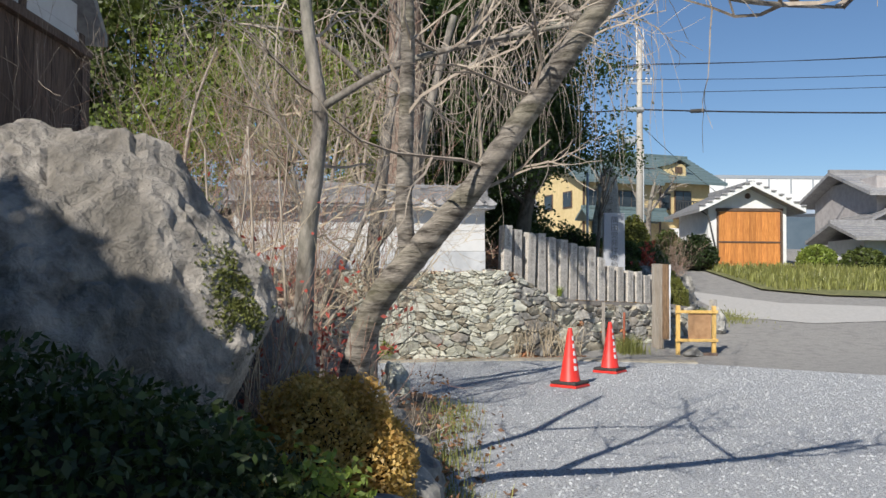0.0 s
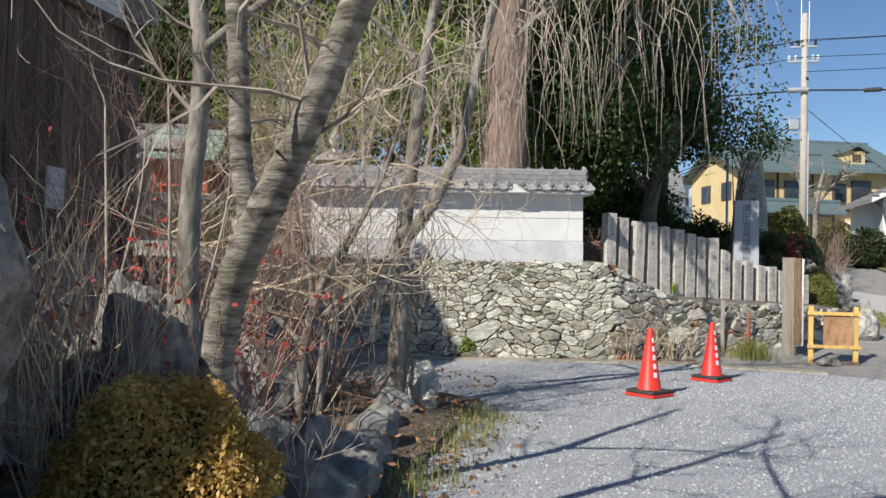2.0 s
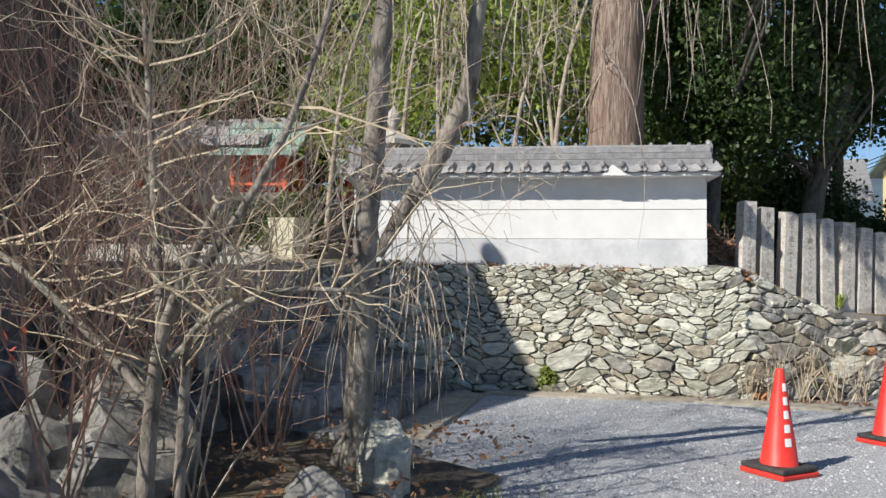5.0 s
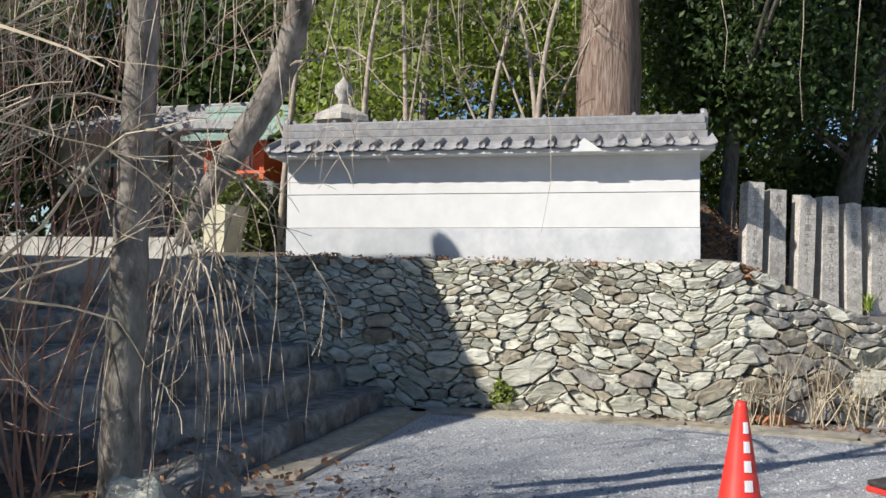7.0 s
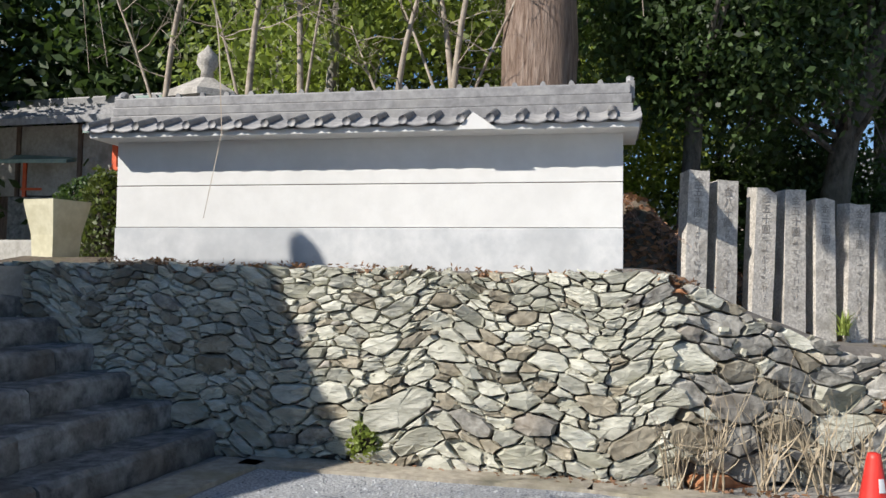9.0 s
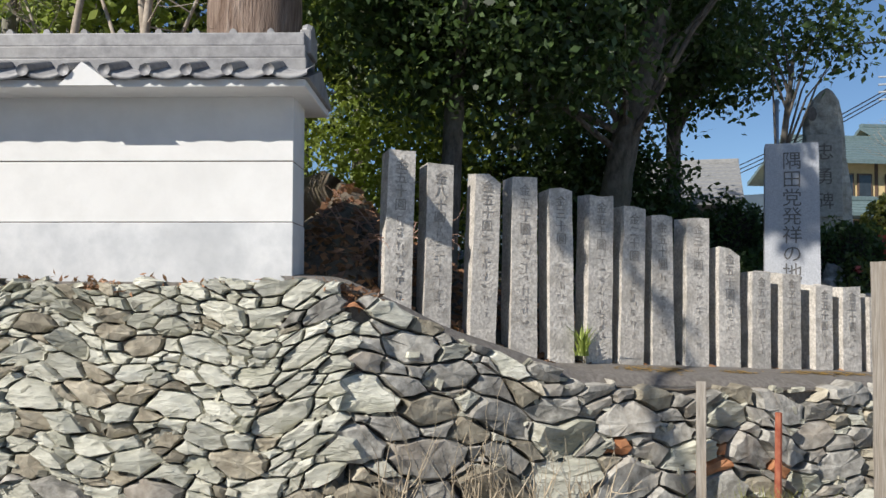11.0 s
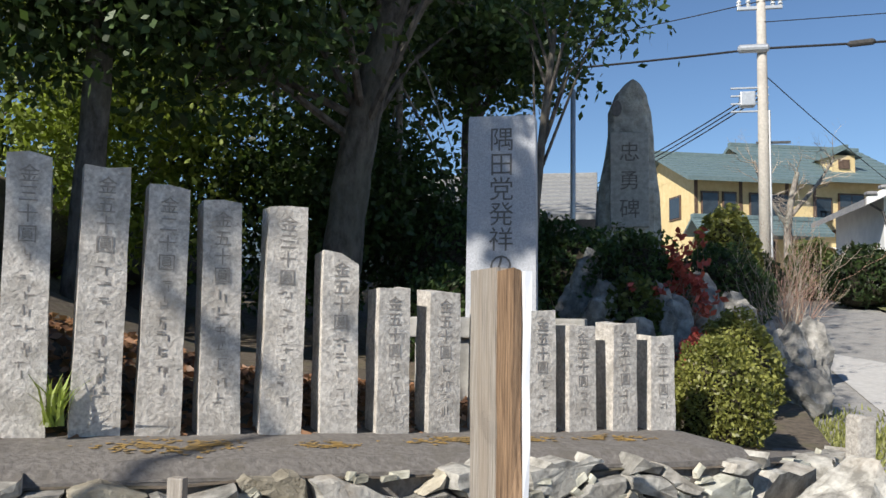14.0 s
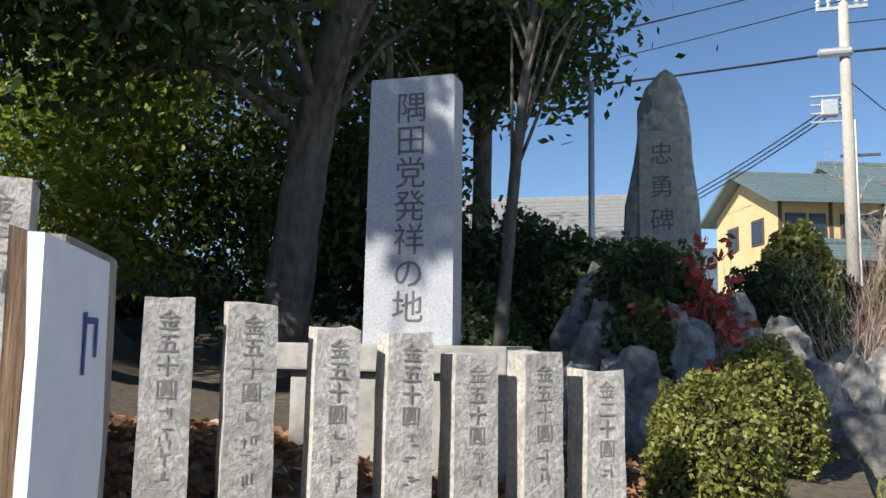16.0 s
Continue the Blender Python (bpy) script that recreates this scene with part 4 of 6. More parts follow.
tagged(link("garden_soil", grid_mesh([-4.35 + 0.43 * i for i in range(11)], [-6 + 0.6 * j for j in range(27)], lambda x, y: 0.10 + 0.10 * noise.noise(Vector((x, y, 0))) + (0.05 if x < -1 else -0.06 if x > -0.2 else 0)), EARTH, smooth=True), "dark garden soil with litter", "soil", kind="structure")
stone_thing("boulder", "huge pale grey-brown weathered garden boulder", "boulder", -1.74, 3.62, 0.0, 1.08, 0.72, 1.93, 0, 5, BOULDER, 6, 0.075, 3)
stone_thing("garden_stone", "grey upright garden stone beside the boulder", "rock", -1.45, 5.2, 0.0, 0.32, 0.3, 1.12, 20, 11, ROCK, 4, 0.2, 9, "garden stones")
stone_thing("garden_stone", "grey angular garden stone at the pond", "rock", -1.0, 4.9, 0.0, 0.30, 0.28, 1.2, 40, 12, ROCK, 4, 0.2, 9, "garden stones")
stone_thing("garden_stone", "pale flat-topped edging stone", "rock", -0.42, 5.85, 0.0, 0.21, 0.44, 0.46, -14, 13, ROCK, 4, 0.12, 8, "garden stones")
stone_thing("garden_stone", "pointed tan standing stone at the gravel edge", "rock", -0.47, 8.7, 0.0, 0.17, 0.16, 0.52, 0, 14, STONE, 4, 0.15, 8, "garden stones")
stone_thing("garden_stone", "broad pale slab lying in the garden", "rock", -1.2, 6.55, 0.0, 0.36, 0.50, 0.36, -10, 15, ROCK, 4, 0.1, 8, "garden stones")
stone_thing("garden_stone", "small pale inscribed block in the garden", "rock", -1.62, 7.1, 0.05, 0.17, 0.12, 0.62, 20, 16, ROCK, 3, 0.06, 5, "garden stones")
rng = np.random.default_rng(17)
edge = [(0.02, 2.9, 0.3, 0.42), (0.02, 3.7, 0.26, 0.40), (0.03, 4.4, 0.28, 0.42), (0.0, 5.1, 0.30, 0.36), (0.02, 5.75, 0.24, 0.30), (-0.1, 6.4, 0.22, 0.3), (-0.18, 7.0, 0.2, 0.3), (-0.25, 7.6, 0.2, 0.28), (-0.35, 8.2, 0.2, 0.3), (-0.62, 9.2, 0.2, 0.3), (-0.85, 9.8, 0.2, 0.3)]
for i, (x, y, s, h) in enumerate(edge):
    stone_thing("edging_stone", "dark grey flat edging stone of the garden border", "rock", x - 0.28, y, 0, s, s * 1.25, h, float(rng.uniform(-25, 25)), 40 + i, SLATE, 3, 0.12, 8, "edging stones")
for i in range(14):
    stone_thing("garden_stone", "dark shaded stone of the garden rockery", "rock", float(rng.uniform(-3.6, -1.3)), float(rng.uniform(5.4, 9.6)), 0, float(rng.uniform(0.25, 0.6)), float(rng.uniform(0.25, 0.5)), float(rng.uniform(0.3, 0.95)), float(rng.uniform(0, 180)), 70 + i, SLATE, 3, 0.18, 8, "garden stones")


def shrub(name, label, x, y, z, rx, ry, rz, n, size, material, seed, top_only=True, woody=TWIG):
    """A trimmed mound: twigs and a near-black core, painted as inner shade, under a close skin of leaves."""
    r = np.random.default_rng(seed)
    t = thing(name, label, "shrub", pose(x, y, z))
    P = r.normal(size=(n, 3))
    P /= np.linalg.norm(P, axis=1)[:, None]
    P[:, 2] = np.abs(P[:, 2]) * np.where(r.uniform(size=n) < 0.2, -0.35, 1)
    rad = r.uniform(0.80, 1.03, size=(n, 1)) * (1 + 0.07 * np.sin(7 * P[:, :1] + seed) * np.cos(6 * P[:, 1:2]) + 0.04 * np.sin(17 * P[:, 2:3] + 9 * P[:, :1]))
    P = P * rad * np.array((rx, ry, rz * 0.72)) + np.array((0, 0, rz * 0.28))
    part("foliage", leaf_cloud(P, size, r), material, t)
    paths = []
    for k in range(26):
        d = r.normal(size=3)
        d[2] = abs(d[2]) + 0.3
        d /= np.linalg.norm(d)
        e = d * np.array((rx, ry, rz * 0.7)) * 0.9
        paths.append([((0, 0, 0), 0.012), (tuple(e * 0.5 + np.array((0, 0, 0.05))), 0.009), (tuple(e + np.array((0, 0, rz * 0.25))), 0.003)])
    tagged(part("twig_mass", tubes(paths, 4), woody, t), kind="stuff")
    # solid near-black body whose colour stands for the shade between the leaves
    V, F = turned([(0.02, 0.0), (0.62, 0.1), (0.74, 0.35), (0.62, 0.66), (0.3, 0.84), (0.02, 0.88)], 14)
    part("inner_core", ([(a * rx, b * ry, c * rz) for a, b, c in V], F), mat(name + "_core_shade", (0.02, 0.018, 0.012), (0.05, 0.04, 0.025), 20, 0.95, 0.8), t)
    return t


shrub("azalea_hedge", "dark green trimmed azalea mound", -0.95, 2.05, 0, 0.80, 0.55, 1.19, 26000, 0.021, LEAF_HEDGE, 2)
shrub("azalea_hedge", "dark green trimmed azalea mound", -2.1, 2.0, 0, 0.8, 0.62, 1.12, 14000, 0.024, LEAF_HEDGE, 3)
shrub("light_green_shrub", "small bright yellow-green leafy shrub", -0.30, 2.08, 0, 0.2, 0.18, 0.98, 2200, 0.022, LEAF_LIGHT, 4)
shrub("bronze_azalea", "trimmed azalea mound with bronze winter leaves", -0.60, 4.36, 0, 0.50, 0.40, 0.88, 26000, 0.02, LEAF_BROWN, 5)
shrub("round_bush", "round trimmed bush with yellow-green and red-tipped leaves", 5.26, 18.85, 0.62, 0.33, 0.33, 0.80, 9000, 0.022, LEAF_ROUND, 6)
shrub("wall_foot_bush", "small light green bush at the foot of the stone wall", -0.95, 13.8, 0.02, 0.15, 0.12, 0.34, 500, 0.035, LEAF_LIGHT, 7)


def curve_path(pts, n=8):
    """A smooth path through (point, radius) pairs."""
    out = []
    P = [Vector(p) for p, _ in pts]
    R = [r for _, r in pts]
    for i in range(len(P) - 1):
        p0, p1, p2, p3 = P[max(i - 1, 0)], P[i], P[i + 1], P[min(i + 2, len(P) - 1)]
        for k in range(n):
            t = k / n
            q = 0.5 * ((2 * p1) + (p2 - p0) * t + (2 * p0 - 5 * p1 + 4 * p2 - p3) * t * t + (3 * p1 - p0 - 3 * p2 + p3) * t ** 3)
            out.append((tuple(q), lerp(R[i], R[i + 1], t) * (1 + 0.05 * math.sin(7.1 * i + 2.3 * k))))
    out.append((tuple(P[-1]), R[-1]))
    return out


def bare_tree(label, limbs, seed, twigs, droop=0.0, material=BARK, twig_mat=TWIG, length=0.8, rad=0.012, depth=2, spread=0.7, lift=0.08, name="bare_tree"):
    """Limbs by their own lines, then forking twigs along the upper ones."""
    r = np.random.default_rng(seed)
    base = limbs[0][0][0]
    t = thing(name, label, "tree", pose(*base))
    o = Vector(base)
    paths = [[(tuple(Vector(p) - o), rr) for p, rr in curve_path(l)] for l in limbs]
    part("trunk", tubes(paths[:1], 12), material, t, "", True)
    if len(paths) > 1:
        for p in paths[1:]:
            part("limb", tubes([p], 9), material, t, "", True)
    tw = []
    for _ in range(twigs):
        l = paths[int(r.integers(0, len(paths)))]
        i = int(r.integers(int(len(l) * 0.45), len(l)))
        d = Vector(r.normal(size=3))
        d.z = abs(d.z) * 0.6
        branchy(r, l[i][0], d, length * r.uniform(0.6, 1.2), rad, depth, spread, droop, lift, 3, 0.18, tw)
    tagged(part("twig_mass", tubes(tw, 3), twig_mat, t), kind="stuff")
    return t


# tree that leans over the path, with an upright limb from its fork
bare_tree("bare cherry tree with a leaning banded trunk and upright limb", [
    [((-0.56, 4.66, 0.0), 0.095), ((-0.52, 4.61, 0.7), 0.078), ((-0.38, 4.46, 1.2), 0.074), ((-0.15, 4.21, 1.5), 0.072), ((0.12, 3.95, 1.8), 0.058), ((0.34, 3.75, 2.1), 0.054), ((0.55, 3.57, 2.4), 0.05), ((0.80, 3.38, 2.75), 0.044), ((1.3, 3.1, 3.5), 0.03)],
    [((-0.17, 4.24, 1.46), 0.05), ((-0.20, 4.17, 1.75), 0.044), ((-0.19, 4.10, 2.1), 0.04), ((-0.18, 4.0, 2.5), 0.036), ((-0.18, 3.89, 3.0), 0.03), ((-0.15, 3.8, 4.2), 0.02)],
    [((0.80, 3.38, 2.75), 0.024), ((1.25, 3.55, 2.62), 0.014), ((1.9, 3.9, 2.7), 0.006)],
    [((0.6, 3.52, 2.5), 0.022), ((0.3, 4.3, 3.1), 0.016), ((0.2, 5.0, 3.9), 0.008)],
    [((1.0, 3.27, 3.05), 0.024), ((1.7, 3.1, 3.4), 0.014), ((2.4, 2.9, 3.6), 0.006)],
], 31, 40, 0.1, BARK_LEAN)
bare_tree("slender forked bare tree with smooth grey bark", [
    [((-0.84, 4.98, 0.0), 0.075), ((-0.83, 4.95, 1.0), 0.06), ((-0.80, 4.88, 1.6), 0.052), ((-0.74, 4.83, 2.1), 0.047), ((-0.73, 4.82, 2.4), 0.045), ((-0.82, 4.82, 3.0), 0.036), ((-0.92, 4.9, 4.2), 0.026)],
    [((-0.73, 4.82, 2.38), 0.026), ((-0.25, 4.7, 2.62), 0.02), ((0.35, 4.6, 2.75), 0.015), ((1.0, 4.5, 2.85), 0.009)],
], 32, 14, 0.05)
# tall thin stems of the garden thicket
for i, (x, y, hgt) in enumerate(((-1.05, 5.3, 2.1), (-1.3, 5.5, 2.4), (-1.5, 5.2, 2.2))):
    bare_tree("thin bare sapling with pale stems beside the boulder", [[((x, y, 0.05), 0.014), ((x + 0.05, y, hgt * 0.5), 0.011), ((x - 0.02, y + 0.04, hgt), 0.005)], [((x + 0.03, y, hgt * 0.4), 0.009), ((x + 0.22, y, hgt * 0.75), 0.006), ((x + 0.26, y, hgt * 0.95), 0.003)]], 330 + i, 5, 0.0, TWIG, TWIG_PALE, 0.4, 0.005, 1)

bare_tree("low spreading bare tree with pale budding twigs", [
    [((-1.25, 7.55, 0.05), 0.05), ((-1.22, 7.55, 0.6), 0.04), ((-1.10, 7.5, 1.1), 0.032), ((-0.80, 7.5, 1.7), 0.018)],
    [((-1.20, 7.55, 0.7), 0.03), ((-1.70, 7.4, 1.2), 0.022), ((-2.30, 7.3, 1.6), 0.01)],
    [((-1.16, 7.53, 0.9), 0.028), ((-0.70, 7.7, 1.25), 0.02), ((-0.25, 7.8, 1.3), 0.01)],
    [((-1.12, 7.5, 1.05), 0.028), ((-1.30, 7.6, 1.9), 0.02), ((-1.50, 7.7, 2.9), 0.01)],
    [((-1.10, 7.5, 1.1), 0.028), ((-0.70, 7.9, 2.1), 0.02), ((-0.45, 8.1, 3.2), 0.01)],
    [((-1.10, 7.63, 0.05), 0.034), ((-1.08, 7.63, 0.75), 0.028), ((-0.95, 7.5, 1.05), 0.02), ((-0.55, 7.3, 1.25), 0.01)],
], 39, 95, 0.05, BARK, TWIG_PALE, 0.75, 0.009, 2, 0.75, 0.05)

# weeping cherry before the stairs
weep = bare_tree("old weeping cherry with long hanging bare twigs", [
    [((-0.80, 8.92, 0.0), 0.11), ((-0.77, 8.90, 0.8), 0.09), ((-0.76, 8.91, 1.6), 0.078), ((-0.67, 8.86, 2.4), 0.07), ((-0.58, 8.81, 3.2), 0.058), ((-0.4, 9.2, 5.0), 0.035)],
    [((-0.90, 9.35, 1.5), 0.035), ((-0.74, 9.40, 1.8), 0.06), ((-0.61, 9.43, 2.0), 0.072), ((-0.47, 9.56, 2.35), 0.075), ((-0.30, 9.5, 2.7), 0.062), ((-0.2, 9.4, 3.2), 0.052), ((0.1, 9.4, 4.4), 0.04)],
    [((0.2, 9.7, 3.8), 0.035), ((1.0, 9.8, 4.4), 0.025), ((2.0, 10.1, 4.5), 0.012)],
    [((-0.7, 9.2, 3.4), 0.035), ((-1.4, 9.0, 4.0), 0.025), ((-2.2, 8.8, 4.1), 0.012)],
    [((0.2, 9.7, 4.0), 0.03), ((0.6, 9.2, 4.6), 0.02), ((1.1, 8.7, 4.6), 0.01)],
], 34, 30, 0.5, BARK, TWIG, 0.9, 0.009, 2, 0.8, 0.0, "weeping_cherry")
r = np.random.default_rng(35)
strands = []
for k in range(360):
    if k < 60:
        x, y, z = r.uniform(-0.9, -0.35), r.uniform(8.9, 9.4), r.uniform(1.2, 1.9)
        ln = r.uniform(0.6, 1.3)
    elif k < 200:
        x, y, z = r.uniform(-2.4, 0.6), r.uniform(8.6, 10.2), r.uniform(3.2, 4.6)
        ln = r.uniform(0.7, 2.0)
    else:
        x, y, z = r.uniform(0.2, 2.6), r.uniform(9.2, 10.8), r.uniform(3.7, 5.6)
        ln = r.uniform(0.6, 1.7)
    pts, p, d = [], Vector((x, y, z)), Vector((r.normal() * 0.7, r.normal() * 0.7, 0.1))
    for i in range(8):
        pts.append((tuple(p), 0.0055 * (1 - i / 9)))
        d = (d * 0.72 + Vector((r.normal() * 0.10, r.normal() * 0.10, -0.55))).normalized()
        p = p + d * ln / 7
    strands.append(pts)
o = part("hanging_twig_mass", tubes(strands, 3), TWIG, weep)
o.location = -Vector((-0.80, 8.92, 0.0))
tagged(o, kind="stuff")
# unseen leaf clumps and their limb, added overhead to shade pillars and stele
P = np.concatenate([clumps(r, (-1.15, 10.6, 7.0), (0.62, 0.5, 0.35), 16, 50, 0.16, 0.1), clumps(r, (0.55, 12.9, 7.1), (0.5, 0.4, 0.5), 13, 46, 0.17, 0.1)])
o = part("upper_crown", leaf_cloud(P, 0.12, r), LEAF_MID, weep, "unseen leaf clumps added to shade the pillars and stele")
o.location = -Vector((-0.80, 8.92, 0.0))
o = part("limb", tubes([curve_path([((-0.4, 9.4, 5.0), 0.035), ((-0.7, 10.2, 6.4), 0.03), ((-0.85, 10.6, 7.0), 0.02), ((0.75, 12.9, 7.1), 0.008)])], 8), BARK, weep)
o.location = -Vector((-0.80, 8.92, 0.0))


def twig_shrub(label, x, y, z, height, width, stems, seed, material, depth=2, leafmaterial=None, leaves=0, size=0.03):
    r = np.random.default_rng(seed)
    t = thing("bare_shrub", label, "shrub", pose(x, y, z))
    paths = []
    for _ in range(stems):
        d = Vector((r.normal() * width, r.normal() * width, 1.0))
        branchy(r, (r.normal() * 0.06, r.normal() * 0.06, 0), d, height * r.uniform(0.6, 1.1) * 0.6, 0.009, depth, 0.5, 0.0, 0.12, 3, 0.12, paths)
    tagged(part("twig_mass", tubes(paths, 3), material, t), kind="stuff")
    if leafmaterial:
        ends = np.array([p[-1][0] for p in paths])
        P = ends[r.integers(0, len(ends), leaves)] + r.normal(size=(leaves, 3)) * 0.03
        part("leaves", leaf_cloud(P, size, r), leafmaterial, t)


for i, (x, y, h, w, n, m_, lm, ln, dp) in enumerate([
    (-0.78, 4.6, 1.5, 0.28, 14, TWIG_RED, LEAF_RED, 60, 2), (-0.9, 5.3, 1.5, 0.3, 14, TWIG_RED, LEAF_RED, 420, 2), (-0.3, 5.0, 0.8, 0.4, 10, TWIG, None, 0, 2),
    (-1.1, 4.35, 1.75, 0.25, 16, TWIG_PALE, LEAF_RED, 40, 2), (-1.45, 4.75, 2.0, 0.25, 14, TWIG_PALE, None, 0, 2), (-2.2, 8.9, 3.6, 0.35, 12, TWIG_RED, None, 0, 3), (-1.5, 9.0, 3.9, 0.3, 12, TWIG_RED, None, 0, 3), (-3.0, 9.0, 3.8, 0.35, 12, TWIG_RED, None, 0, 3), (-1.9, 7.7, 2.3, 0.5, 9, TWIG_RED, None, 0, 3), (-2.4, 7.9, 3.2, 0.4, 9, TWIG, None, 0, 3),
    (-1.25, 7.9, 2.4, 0.45, 8, TWIG, None, 0, 3), (-2.7, 7.3, 3.0, 0.4, 9, TWIG_RED, None, 0, 3), (-2.0, 8.0, 4.0, 0.3, 9, TWIG, None, 0, 3), (-1.4, 7.2, 3.4, 0.3, 7, TWIG_RED, None, 0, 3),
    (-1.6, 6.3, 1.2, 0.35, 8, TWIG_RED, LEAF_RED, 380, 2), (-2.4, 6.2, 1.5, 0.35, 10, TWIG_RED, LEAF_RED, 160, 2), (-3.2, 7.9, 3.6, 0.35, 9, TWIG, None, 0, 3),
    (-1.9, 4.9, 2.4, 0.3, 8, TWIG, None, 0, 2)]):
    twig_shrub("leafless reddish garden shrub" if m_ is TWIG_RED else "leafless grey garden shrub", x, y, 0.08, h, w, n, 300 + i, m_, dp, lm, ln)
# dry stalks at the foot of the stone wall
for i, (x, y, h) in enumerate([(1.55, 14.45, 0.75), (1.85, 14.65, 0.85), (2.15, 14.85, 0.8), (2.45, 15.1, 0.7), (1.3, 14.35, 0.55)]):
    twig_shrub("dry pale stalks at the foot of the stone wall", x, y, 0.0, h * 1.2, 0.26, 10, 340 + i, TWIG_PALE, 1)


def leafy_tree(label, x, y, z, trunk, crown, seed, material, leaf=0.13, count=260, per=42, spread=0.42, bark=BARK, rad=0.16, shell=0.35):
    """trunk: points from the base; crown: ellipsoids (centre, radii)."""
    r = np.random.default_rng(seed)
    t = thing("evergreen_tree", label, "tree", pose(x, y, z))
    o = Vector((x, y, z))
    n = len(trunk)
    tp = curve_path([(tuple(Vector(p) - o), rad * (1 - 0.6 * i / max(1, n - 1))) for i, p in enumerate(trunk)])
    part("trunk", tubes([tp], 12), bark, t, "", True)
    limbs, pts = [], []
    for c, rd in crown:
        cl = Vector(c) - o
        for _ in range(9):
            d = Vector(r.normal(size=3)).normalized()
            e = cl + Vector((d.x * rd[0], d.y * rd[1], d.z * rd[2])) * 0.85
            s = Vector(tp[int(r.integers(len(tp) // 3, len(tp)))][0])
            lr = min(0.05, rad * 0.3)
            limbs.append([(tuple(s), lr), (tuple(s.lerp(e, 0.5) + Vector((0, 0, 0.2))), lr * 0.6), (tuple(e), lr * 0.16)])
        pts.append(clumps(r, cl, rd, count, per, spread, shell))
    tagged(part("branchwork", tubes(limbs, 6), bark, t), kind="stuff")
    part("crown", leaf_cloud(np.concatenate(pts), leaf, r), material, t)
    return t


# the wood behind the wall and pillars
leafy_tree("huge old cedar with furrowed reddish bark", -0.82, 16.95, 1.6, [(-0.82, 16.95, 1.4), (-0.82, 16.95, 4), (-0.8, 17.0, 8), (-0.8, 17.1, 12)], [((-0.9, 17.8, 10.5), (3.2, 3.0, 3.0))], 51, LEAF_DARK, 0.12, 260, 36, 0.45, CEDAR, 0.52)
leafy_tree("dark evergreen tree with a leaning trunk", 1.9, 20.8, 1.9, [(1.9, 20.8, 1.5), (2.1, 20.8, 3.2), (2.6, 20.7, 5.2), (3.0, 20.6, 8)], [((2.2, 20.2, 6.4), (2.6, 1.8, 1.9)), ((2.6, 21.4, 5.6), (1.2, 1.2, 1.2)), ((1.2, 19.6, 4.6), (1.3, 0.9, 1.4))], 52, LEAF_DARK, 0.075, 125, 58, 0.28, BARK_DARK, 0.22)
# its third crown clump is added high in front to shade the rockery
leafy_tree("dark evergreen tree on the bank", 0.4, 18.9, 2.0, [(0.4, 18.9, 1.6), (0.5, 18.9, 4), (0.4, 19, 7)], [((0.3, 18.6, 5.1), (1.4, 1.0, 1.8)), ((0.9, 18.2, 7.6), (2.2, 1.8, 1.4)), ((1.6, 15.3, 6.7), (1.1, 0.9, 0.5))], 53, LEAF_DARK, 0.07, 260, 62, 0.27, BARK_DARK, 0.14)
leafy_tree("mid green evergreen tree in the wood", -2.6, 23.5, 1.5, [(-2.6, 23.5, 1.4), (-2.6, 23.5, 6), (-2.5, 23.4, 10)], [((-2.6, 23.4, 7.5), (3.2, 2.2, 3.8))], 54, LEAF_MID, 0.11, 250, 50, 0.45)
leafy_tree("mid green evergreen tree in the wood", -7.0, 21.5, 1.5, [(-7, 21.5, 1.4), (-7, 21.5, 6), (-7, 21.5, 10)], [((-7, 21.4, 7.0), (3.0, 2.2, 4.2))], 55, LEAF_MID, 0.11, 260, 50, 0.45)
leafy_tree("dark evergreen tree in the wood", -5.0, 26.0, 1.5, [(-5, 26, 1.4), (-5, 26, 8), (-5, 26, 12)], [((-5, 26, 8.5), (4.5, 2.4, 5.5))], 56, LEAF_MID, 0.2, 190, 34, 0.6)
leafy_tree("dark evergreen tree in the wood", -12.0, 23.0, 1.5, [(-12, 23, 1.4), (-12, 23, 8), (-12, 23, 12)], [((-12, 23, 7.5), (4.5, 2.4, 6))], 57, LEAF_DARK, 0.22, 420, 40, 0.6)
leafy_tree("yellow-green sapling with light leaves in the wood", 0.1, 23.4, 2.2, [(0.1, 23.4, 2.0), (0.1, 23.4, 4.4), (0.2, 23.4, 6.2)], [((-1.2, 22.2, 3.6), (1.6, 0.9, 1.8))], 58, LEAF_LIGHT, 0.07, 330, 40, 0.3, BARK, 0.07)
leafy_tree("evergreen tree at the edge of the wood", 2.6, 24.6, 1.8, [(2.6, 24.6, 1.5), (2.6, 24.6, 5), (2.8, 24.6, 9)], [((2.8, 24.4, 8.8), (3.3, 1.6, 2.7)), ((2.9, 24.2, 5.4), (1.4, 0.8, 1.0))], 59, LEAF_DARK, 0.085, 140, 50, 0.34, BARK_DARK, 0.15)
leafy_tree("dark undergrowth tree behind the pillars", 2.0, 22.8, 1.6, [(2.0, 22.8, 1.4), (2.0, 22.8, 3), (2.0, 22.8, 5)], [((1.2, 22.9, 2.9), (2.0, 0.8, 1.4))], 60, LEAF_DARK, 0.07, 330, 60, 0.3, BARK, 0.08)
leafy_tree("yellow-green willowy tree behind the garden", -3.6, 16.8, 1.5, [(-3.6, 16.8, 1.4), (-3.5, 16.8, 4.0), (-3.3, 16.8, 7)], [((-3.4, 17.0, 5.2), (1.9, 1.4, 2.0))], 61, LEAF_LIGHT, 0.085, 190, 26, 0.3, BARK, 0.09)
